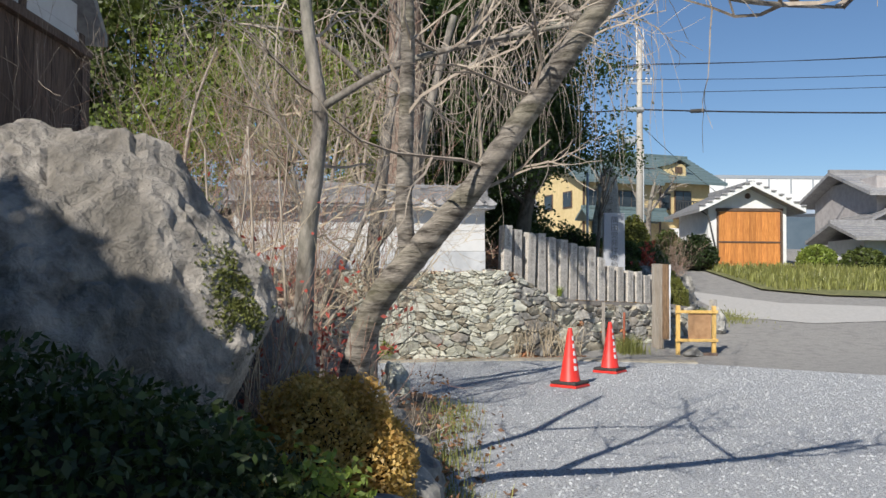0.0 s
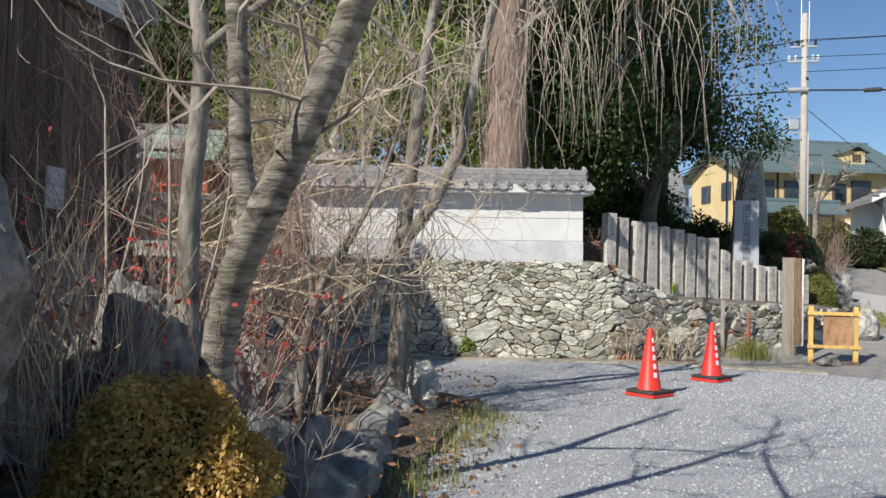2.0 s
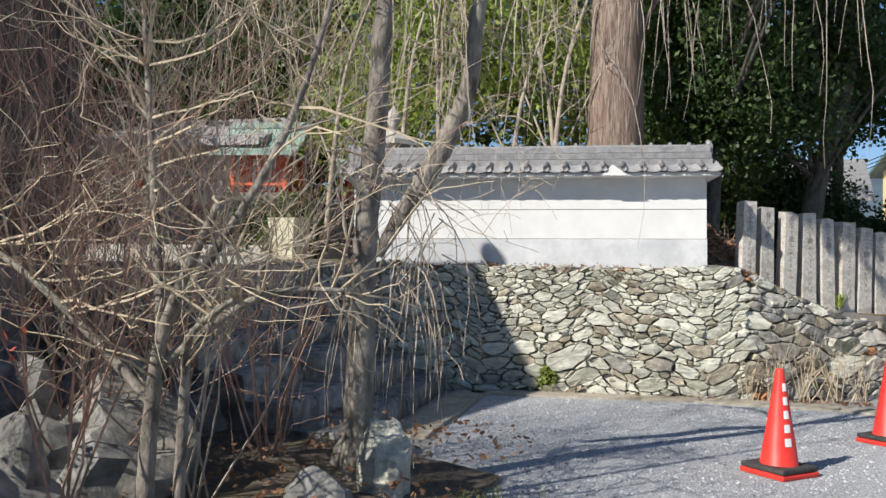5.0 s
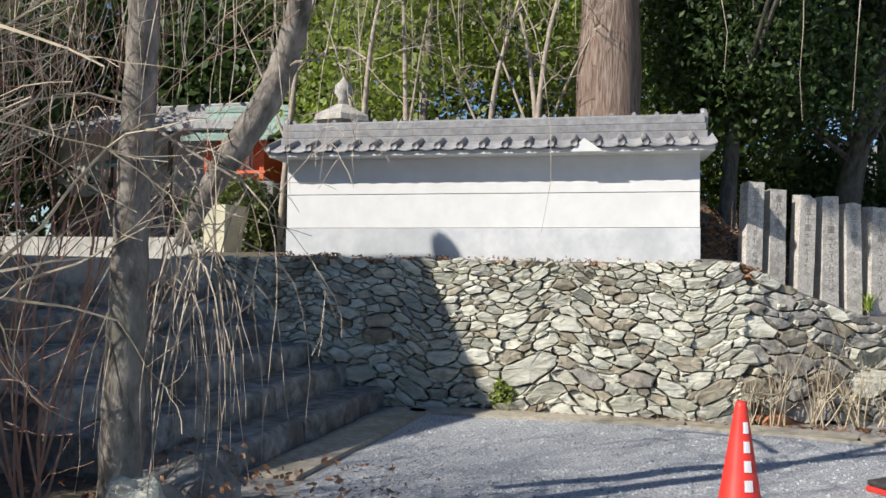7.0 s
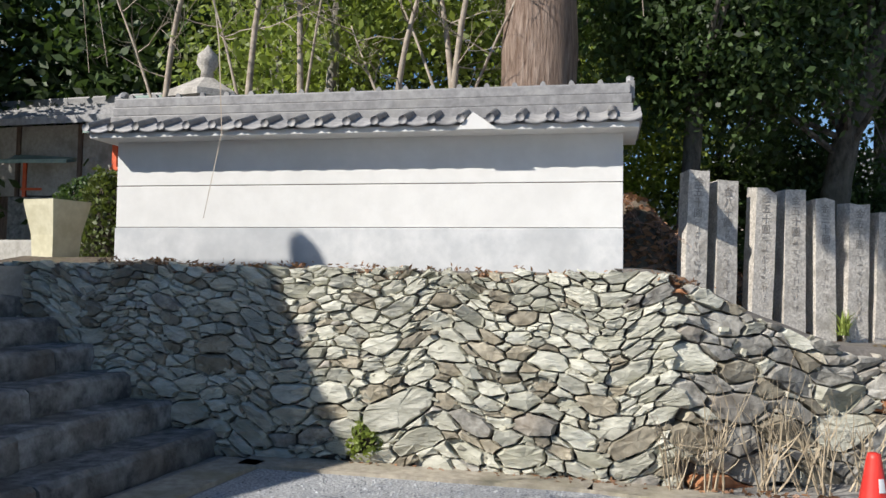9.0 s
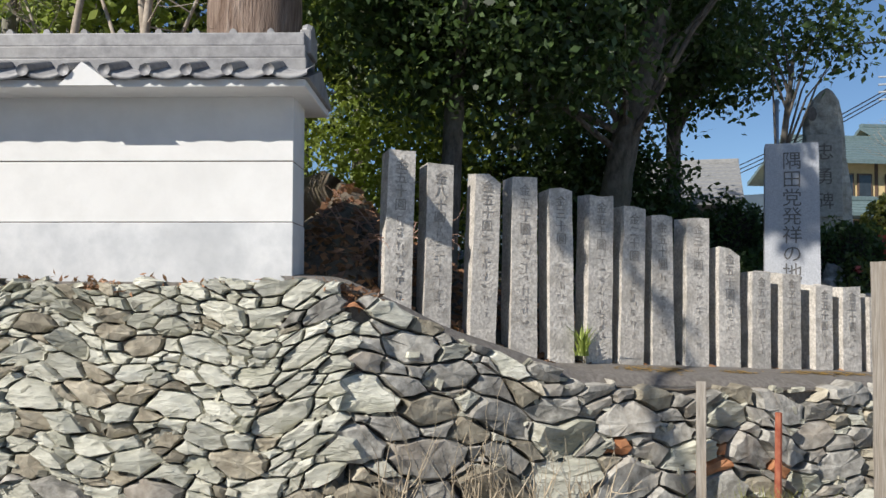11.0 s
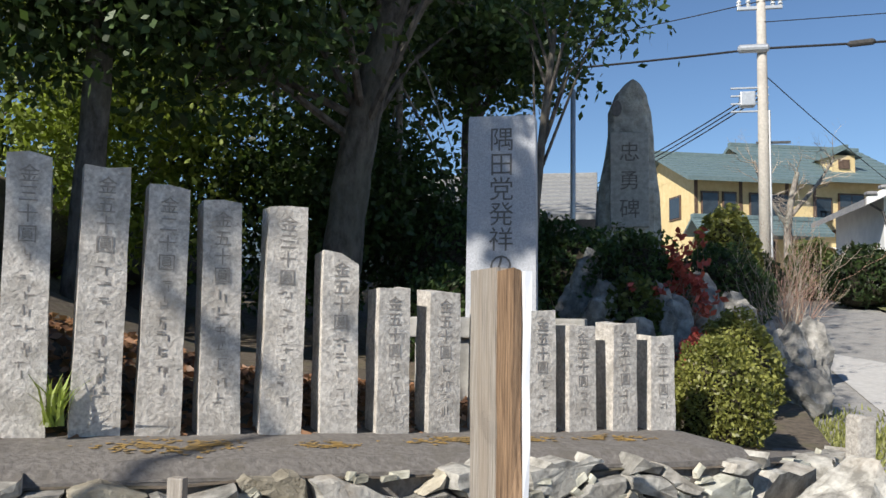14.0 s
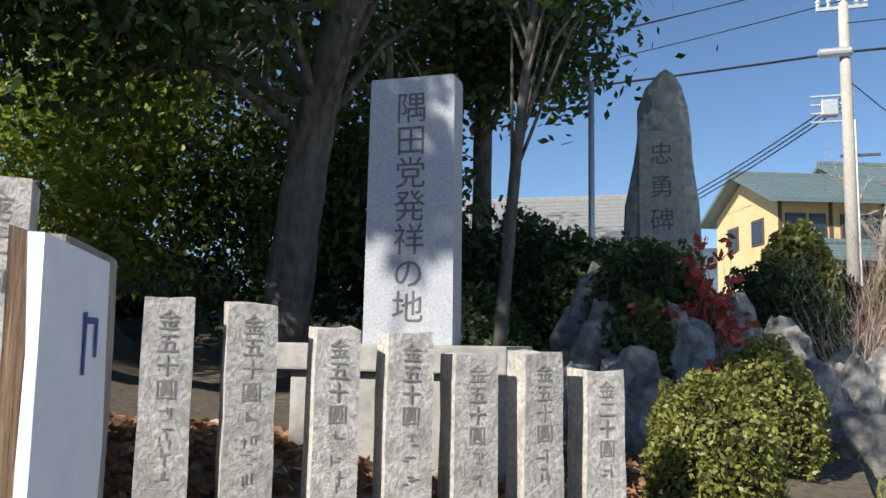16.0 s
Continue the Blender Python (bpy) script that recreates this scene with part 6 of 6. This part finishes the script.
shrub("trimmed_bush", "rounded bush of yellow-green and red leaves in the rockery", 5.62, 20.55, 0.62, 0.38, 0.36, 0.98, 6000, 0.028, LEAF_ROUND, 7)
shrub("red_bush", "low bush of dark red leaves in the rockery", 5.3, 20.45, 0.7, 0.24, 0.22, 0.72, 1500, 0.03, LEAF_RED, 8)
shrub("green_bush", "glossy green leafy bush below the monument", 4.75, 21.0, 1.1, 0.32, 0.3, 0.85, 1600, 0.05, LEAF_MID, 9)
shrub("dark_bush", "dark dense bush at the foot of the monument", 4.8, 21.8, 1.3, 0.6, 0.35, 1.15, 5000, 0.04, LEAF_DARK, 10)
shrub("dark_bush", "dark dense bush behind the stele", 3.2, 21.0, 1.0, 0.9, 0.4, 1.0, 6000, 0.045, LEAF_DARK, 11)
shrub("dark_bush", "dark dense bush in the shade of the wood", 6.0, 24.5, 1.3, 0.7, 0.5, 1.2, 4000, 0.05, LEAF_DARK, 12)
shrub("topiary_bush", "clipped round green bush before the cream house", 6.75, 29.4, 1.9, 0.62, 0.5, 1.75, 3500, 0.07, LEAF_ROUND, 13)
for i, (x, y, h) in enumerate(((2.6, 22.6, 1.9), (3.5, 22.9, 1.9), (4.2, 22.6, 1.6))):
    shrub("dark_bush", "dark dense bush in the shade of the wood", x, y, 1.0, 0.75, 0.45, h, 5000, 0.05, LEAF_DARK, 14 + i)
twig_shrub("red nandina with long reddish leaves", 5.25, 21.35, 1.2, 1.1, 0.35, 10, 360, TWIG_RED, 1, LEAF_RED, 420, 0.06)
for i, (x, y, h) in enumerate([(6.6, 23.6, 1.6), (7.0, 25.0, 1.7), (7.3, 26.5, 1.8), (7.9, 30.0, 3.0)]):
    twig_shrub("leafless shrub beside the lane", x, y, 1.0, h, 0.4, 14, 370 + i, TWIG_RED if i % 2 else TWIG, 2)
bare_tree("bare pruned tree before the cream house", [[((10.2, 41.0, 2.6), 0.16), ((10.2, 41.0, 4.6), 0.12), ((10.5, 41.0, 6.2), 0.07)], [((10.2, 41.0, 4.4), 0.08), ((9.5, 41.0, 5.6), 0.05), ((9.2, 41, 6.6), 0.03)], [((10.3, 41.0, 4.8), 0.08), ((11.1, 41.0, 5.8), 0.05), ((11.6, 41, 6.6), 0.03)]], 38, 40, 0.0, BARK, TWIG, 0.8, 0.02, 2)
t = thing("marker_stone", "small squared stone marker post at the lane corner", "stone", pose(6.0, 18.45, 0.3, 2, 1, 20))
part("shaft", box(-0.06, 0.06, -0.06, 0.06, -0.2, 0.66, 0.018, None, 0.008, random.Random(5)), GRANITE, t)
stone_thing("corner_stone", "large grey stone at the lane corner", "rock", 5.75, 17.75, 0.2, 0.34, 0.3, 0.6, 30, 182, STONE_DARK, 4, 0.12, 8)
stone_thing("corner_stone", "flat grey stone beside the barrier", "rock", 4.55, 15.05, 0.0, 0.2, 0.16, 0.16, 10, 183, ROCK, 3, 0.12, 8)
grass_patch("kerb_grass", "bright green grass clump at the foot of the wall", 500, lambda r: (3.45 + r.normal() * 0.16, 15.4 + r.normal() * 0.13), 0.34, GRASS, 95, lambda x, y: 0.0, 0.7, 0.005)
grass_patch("border_grass", "yellow-green grass along the garden border", 1500, lambda r: (0.05 + r.normal() * 0.16, float(r.choice([3.1, 4.2, 5.0, 6.3, 7.6, 8.6])) + r.normal() * 0.3), 0.13, GRASS, 96, lambda x, y: 0.0, 0.8, 0.004)
grass_patch("ledge_weed", "small yellow-green weed on the ledge", 60, lambda r: (2.28 + r.normal() * 0.02, 16.1 + r.normal() * 0.02), 0.2, LEAF_LIGHT, 97, lambda x, y: 1.05, 0.9, 0.008)
grass_patch("lane_grass", "moss and grass at the lane corner", 2500, lambda r: (6.6 + r.normal() * 0.4, 20.3 + r.normal() * 0.6), 0.07, GRASS, 98, lambda x, y: road_z(x, y), 0.8, 0.008)
# fallen leaves and dry twigs on the bank, in the garden and along the kerb
r = np.random.default_rng(99)
P = []
for _ in range(5200):
    x, y = r.uniform(0.3, 4.9), 0
    y = 15.2 + (x - 1.15) * 0.744 + r.uniform(0.1, 2.2)
    s = LINE_S[2] + (x - 1.2) / 0.803
    P.append((x, y))
LV = []
dg = bpy.context.evaluated_depsgraph_get()
for x, y in P:
    hit, q, nrm, _ = bank.ray_cast(Vector((x, y, 20)), Vector((0, 0, -1)))
    if hit:
        LV.append((x, y, q.z + r.uniform(0.005, 0.03)))
tagged(link("fallen_leaves", leaf_cloud(LV, 0.05, r, 0.6), LEAF_DRY), "brown fallen leaves on the earth bank", "leaves", kind="stuff")
LV = [(r.uniform(-3.8, 0.1), r.uniform(2.5, 10.5), 0.2 + r.uniform(0.0, 0.03)) for _ in range(2500)] + [(r.normal() * 0.2 + 0.1, r.uniform(3, 9), 0.02) for _ in range(600)] + [(x, 14.0 + 0.26 * x + r.normal() * 0.06, 0.03) for x in r.uniform(-1.0, 2.6, 250)]
tagged(link("garden_litter", leaf_cloud(LV, 0.035, r, 0.6), LEAF_DRY), "brown leaf litter on the garden soil", "leaves", kind="stuff")
paths = []
for _ in range(120):
    x = r.uniform(0.6, 1.0)
    y = 15.5 + r.uniform(0, 1.4)
    branchy(r, (x, y, 1.5 + r.uniform(0, 0.45)), (r.normal(), r.normal(), 0.2), 0.3, 0.006, 1, 0.5, 0.2, 0.0, 2, 0.2, paths)
tagged(link("brushwood", tubes(paths, 3), TWIG_RED), "heap of dry brown brushwood beside the wall end", "brushwood", kind="stuff")
bpy.context.view_layer.update()
# moss on the boulder
boulder = bpy.data.objects["boulder"]
P = []
inv = boulder.matrix_world.inverted()
for _ in range(2200):
    x, z = r.normal() * 0.045, r.normal() * 0.14
    a = inv @ Vector((-0.80 + x - 0.4 * z, 1.5, 1.25 + z))
    hit, q, nrm, _ = boulder.ray_cast(a, Vector((0, 1, 0)))
    if hit and noise.noise(q * 9) > -0.15:
        P.append(tuple(boulder.matrix_world @ q + Vector((0, -0.004, r.uniform(0, 0.01)))))
tagged(link("moss", leaf_cloud(P, 0.013, r), MOSS), "olive moss cushion on the boulder", "moss", kind="stuff")
# post, pipe and tufts at the wall foot
t = thing("thin_stake", "thin grey wooden stake at the foot of the stone wall", "stake", pose(3.05, 15.72, 0))
part("shaft", box(-0.03, 0.03, -0.02, 0.02, -0.05, 0.95, 0.004), WOODGREY, t)
t = thing("rusty_pipe", "rusty red metal pipe at the foot of the stone wall", "pipe", pose(3.5, 16.0, 0))
part("shaft", tubes([[((0, 0, -0.05), 0.022), ((0.01, 0, 0.75), 0.022)]], 8), RUSTPIPE, t)


# ---- terrace of the shrine ----
def stone_lantern(x, y, z):
    t = thing("stone_lantern", "pale weathered stone lantern with a jewel finial", "lantern", pose(x, y, z))
    part("base", turned([(0.3, 0), (0.3, 0.12), (0.2, 0.2)], 6), GRANITE, t)
    part("shaft", turned([(0.13, 0.2), (0.11, 0.6), (0.13, 1.0)], 12), GRANITE, t)
    part("platform", turned([(0.12, 1.0), (0.26, 1.1), (0.26, 1.2)], 6), GRANITE, t)
    part("fire_box", turned([(0.17, 1.2), (0.17, 1.5)], 6), GRANITE, t)
    part("cap", turned([(0.2, 1.5), (0.38, 1.56), (0.36, 1.63), (0.16, 1.74), (0.10, 1.78)], 6), GRANITE, t)
    part("finial", turned([(0.07, 1.78), (0.06, 1.86), (0.11, 1.93), (0.10, 2.02), (0.03, 2.09), (0.005, 2.13)], 12), GRANITE, t, "", True)


stone_lantern(-3.45, 14.6, 1.58)


def small_shrine(x, y, z, rot, s, label):
    t = thing("small_shrine", label, "shrine", pose(x, y, z, 0, 0, rot) @ Matrix.Scale(s, 4))
    part("stone_base", box(-0.95, 0.95, -0.8, 0.8, -1.5, 0.55, 0.02), SLATE, t)
    part("cell", box(-0.55, 0.55, -0.4, 0.5, 0.55, 1.45, 0.01), VERMILION, t)
    for sx in (-0.62, 0.62):
        for sy in (-0.62, 0.55):
            part("post", box(sx - 0.05, sx + 0.05, sy - 0.05, sy + 0.05, 0.55, 1.5, 0.006), VERMILION, t)
    part("door", box(-0.3, 0.3, -0.425, -0.402, 0.62, 1.35, 0.005), PLASTER, t, "pale lattice door")
    for k in range(5):
        part("lattice_bar", box(-0.27 + 0.125 * k, -0.23 + 0.125 * k, -0.445, -0.427, 0.62, 1.35), VERMILION, t)
    part("rail", box(-0.7, 0.7, -0.68, -0.62, 0.72, 0.78), VERMILION, t)
    V, F = [], []
    prof = [(-1.15, 1.42), (-0.8, 1.5), (-0.4, 1.75), (0.0, 2.15), (0.4, 1.8), (0.8, 1.6)]
    for xx in (-0.95, 0.95):
        V += [(xx, yy, zz) for yy, zz in prof] + [(xx, yy, zz - 0.09) for yy, zz in prof]
    n = len(prof)
    for i in range(n - 1):
        F += [(i, i + 1, 2 * n + i + 1, 2 * n + i), (n + i, 3 * n + i, 3 * n + i + 1, n + i + 1), (i, n + i, n + i + 1, i + 1), (2 * n + i, 2 * n + i + 1, 3 * n + i + 1, 3 * n + i)]
    F += [(0, 2 * n, 3 * n, n), (n - 1, 2 * n - 1, 4 * n - 1, 3 * n - 1)]
    part("roof", (V, F), COPPER, t, "green copper roof")
    part("roof_ridge", box(-1.0, 1.0, -0.08, 0.08, 2.1, 2.24, 0.02), COPPER, t)


small_shrine(-8.6, 19.0, 2.45, 14, 0.92, "small vermilion shrine with a green copper roof")
small_shrine(-11.2, 19.0, 2.3, 14, 0.75, "smaller vermilion shrine on the terrace")


small_shrine(-7.1, 20.5, 2.45, 14, 0.7, "smaller vermilion shrine on the terrace")


for i, (x, y, h) in enumerate(((-5.5, 15.3, 1.2), (-6.6, 15.8, 1.2))):
    shrub("terrace_shrub", "dark green shrub on the terrace", x, y, 1.42, 0.55, 0.45, h, 3500, 0.05, LEAF_DARK if i % 2 else LEAF_MID, 150 + i)


def terrace_hall():
    t = thing("shrine_hall", "low pale-walled hall with dark openings behind the terrace", "building", pose(-13.2, 18.2, 1.44, 0, 0, 8))
    part("wall_body", box(0, 4.4, 0, 2, 1.3, 2.6, 0.01), CONCRETE, t, "pale plastered upper wall")
    part("base_wall", box(0.02, 4.38, 0.05, 1.95, 0, 1.297, 0.01), WOODDARK, t, "dark boarded lower wall")
    for x in (0.0, 1.45, 2.9, 4.32):
        part("post", box(x, x + 0.1, -0.03, 0.047, 0, 2.6, 0.006), WOODDARK, t)
    gable_roof(t, -0.3, 4.8, -0.6, 2.6, 2.6, 3.2, TILE, "x", 0.1, "roof", 6)


terrace_hall()


def urn():
    t = thing("stone_planter", "flared pale stone planter at the head of the stairs", "planter", pose(-4.62, 13.85, 1.45))
    bm = bmesh.new()
    rings = []
    for w, z in ((0.17, 0), (0.15, 0.08), (0.16, 0.3), (0.21, 0.58), (0.215, 0.64), (0.18, 0.64), (0.16, 0.5)):
        rings.append([bm.verts.new((sx * w, sy * w, z)) for sx, sy in ((-1, -1), (1, -1), (1, 1), (-1, 1))])
    for a, b in zip(rings, rings[1:]):
        for k in range(4):
            bm.faces.new((a[k], a[(k + 1) % 4], b[(k + 1) % 4], b[k]))
    bm.faces.new(rings[-1])
    bm.faces.new(list(reversed(rings[0])))
    part("body", bm, mat("cream_stone", (0.52, 0.48, 0.33), (0.64, 0.60, 0.44), 9, 0.8, 0.2), t)


urn()
t = thing("notice_board", "white paper notice on the dark board wall", "notice", pose(-4.3, 8.6, 1.88))
part("sheet", box(-0.04, -0.008, -0.13, 0.13, 0.0, 0.42, 0.003), WHITEPAINT, t)
# unseen round tree added behind the start of the walk to shade boulder and hedge
leafy_tree("unseen round evergreen added to shade the boulder and hedge", -3.95, -1.8, 0.1, [(-3.95, -1.8, 0), (-3.95, -1.8, 1.5), (-3.95, -1.8, 3.4)], [((-3.8, -1.8, 2.4), (2.1, 1.5, 2.2)), ((-3.0, 0.0, 1.95), (1.7, 0.7, 1.7))], 63, LEAF_DARK, 0.2, 520, 60, 0.2, BARK, 0.1, 0.15)
for i, (x, y, s) in enumerate(((-15.5, 18.5, 1.0), (-12.0, 21.0, 1.0), (-19, 14, 1.1))):
    leafy_tree("dark evergreen tree behind the terrace", x, y, 1.4, [(x, y, 1.2), (x, y, 5), (x, y, 8)], [((x, y, 5.4), (3.2, 1.8, 3.8))], 64 + i, LEAF_DARK, 0.17, 380, 40, 0.45)
# dry growth along the head of the stone wall
r = np.random.default_rng(101)
LV = []
for _ in range(150):
    s = r.uniform(1.3, 6.2)
    p = line_at(s)
    c = np.array((p.x, p.y + r.uniform(-0.02, 0.12), p.z + r.uniform(-0.12, 0.01)))
    LV.append(c + r.normal(size=(14, 3)) * np.array((0.06, 0.02, 0.015)))
tagged(link("wall_top_litter", leaf_cloud(np.concatenate(LV), 0.022, r, 0.3, 2.4), LEAF_DRY), "dry brown litter along the head of the stone wall", "leaves", kind="stuff")
ledge = bpy.data.objects["ledge"]
for i, (x, y, a, b) in enumerate(((2.75, 16.22, 0.24, 0.10), (3.95, 17.15, 0.32, 0.07), (3.3, 16.6, 0.10, 0.05), (4.55, 17.6, 0.18, 0.05))):
    r = np.random.default_rng(400 + i)
    V, F = [], []
    for _ in range(int(2600 * a)):
        p = Vector((x, y, 0)) + ROW_U * (a * 0.55 * r.normal()) + Vector((-ROW_U.y, ROW_U.x, 0)) * (b * 0.55 * r.normal())
        hit, q, nrm, _ = ledge.ray_cast(Vector((p.x, p.y, 5)), Vector((0, 0, -1)))
        if not hit or noise.noise(Vector((p.x * 14, p.y * 14, 2))) < -0.12:
            continue
        b0, w_ = len(V), r.uniform(0.006, 0.02)
        turn = r.uniform(0, 6.28)
        for k in range(5):
            f = w_ * r.uniform(0.6, 1.1)
            V.append((p.x + f * math.cos(turn + k * 1.257), p.y + f * math.sin(turn + k * 1.257), q.z + r.uniform(0.002, 0.005)))
        F.append(tuple(range(b0, b0 + 5)))
    tagged(link("ochre_lichen", (V, F), OCHRE), "ochre stain spread on the mortar ledge", "stain", kind="stuff")
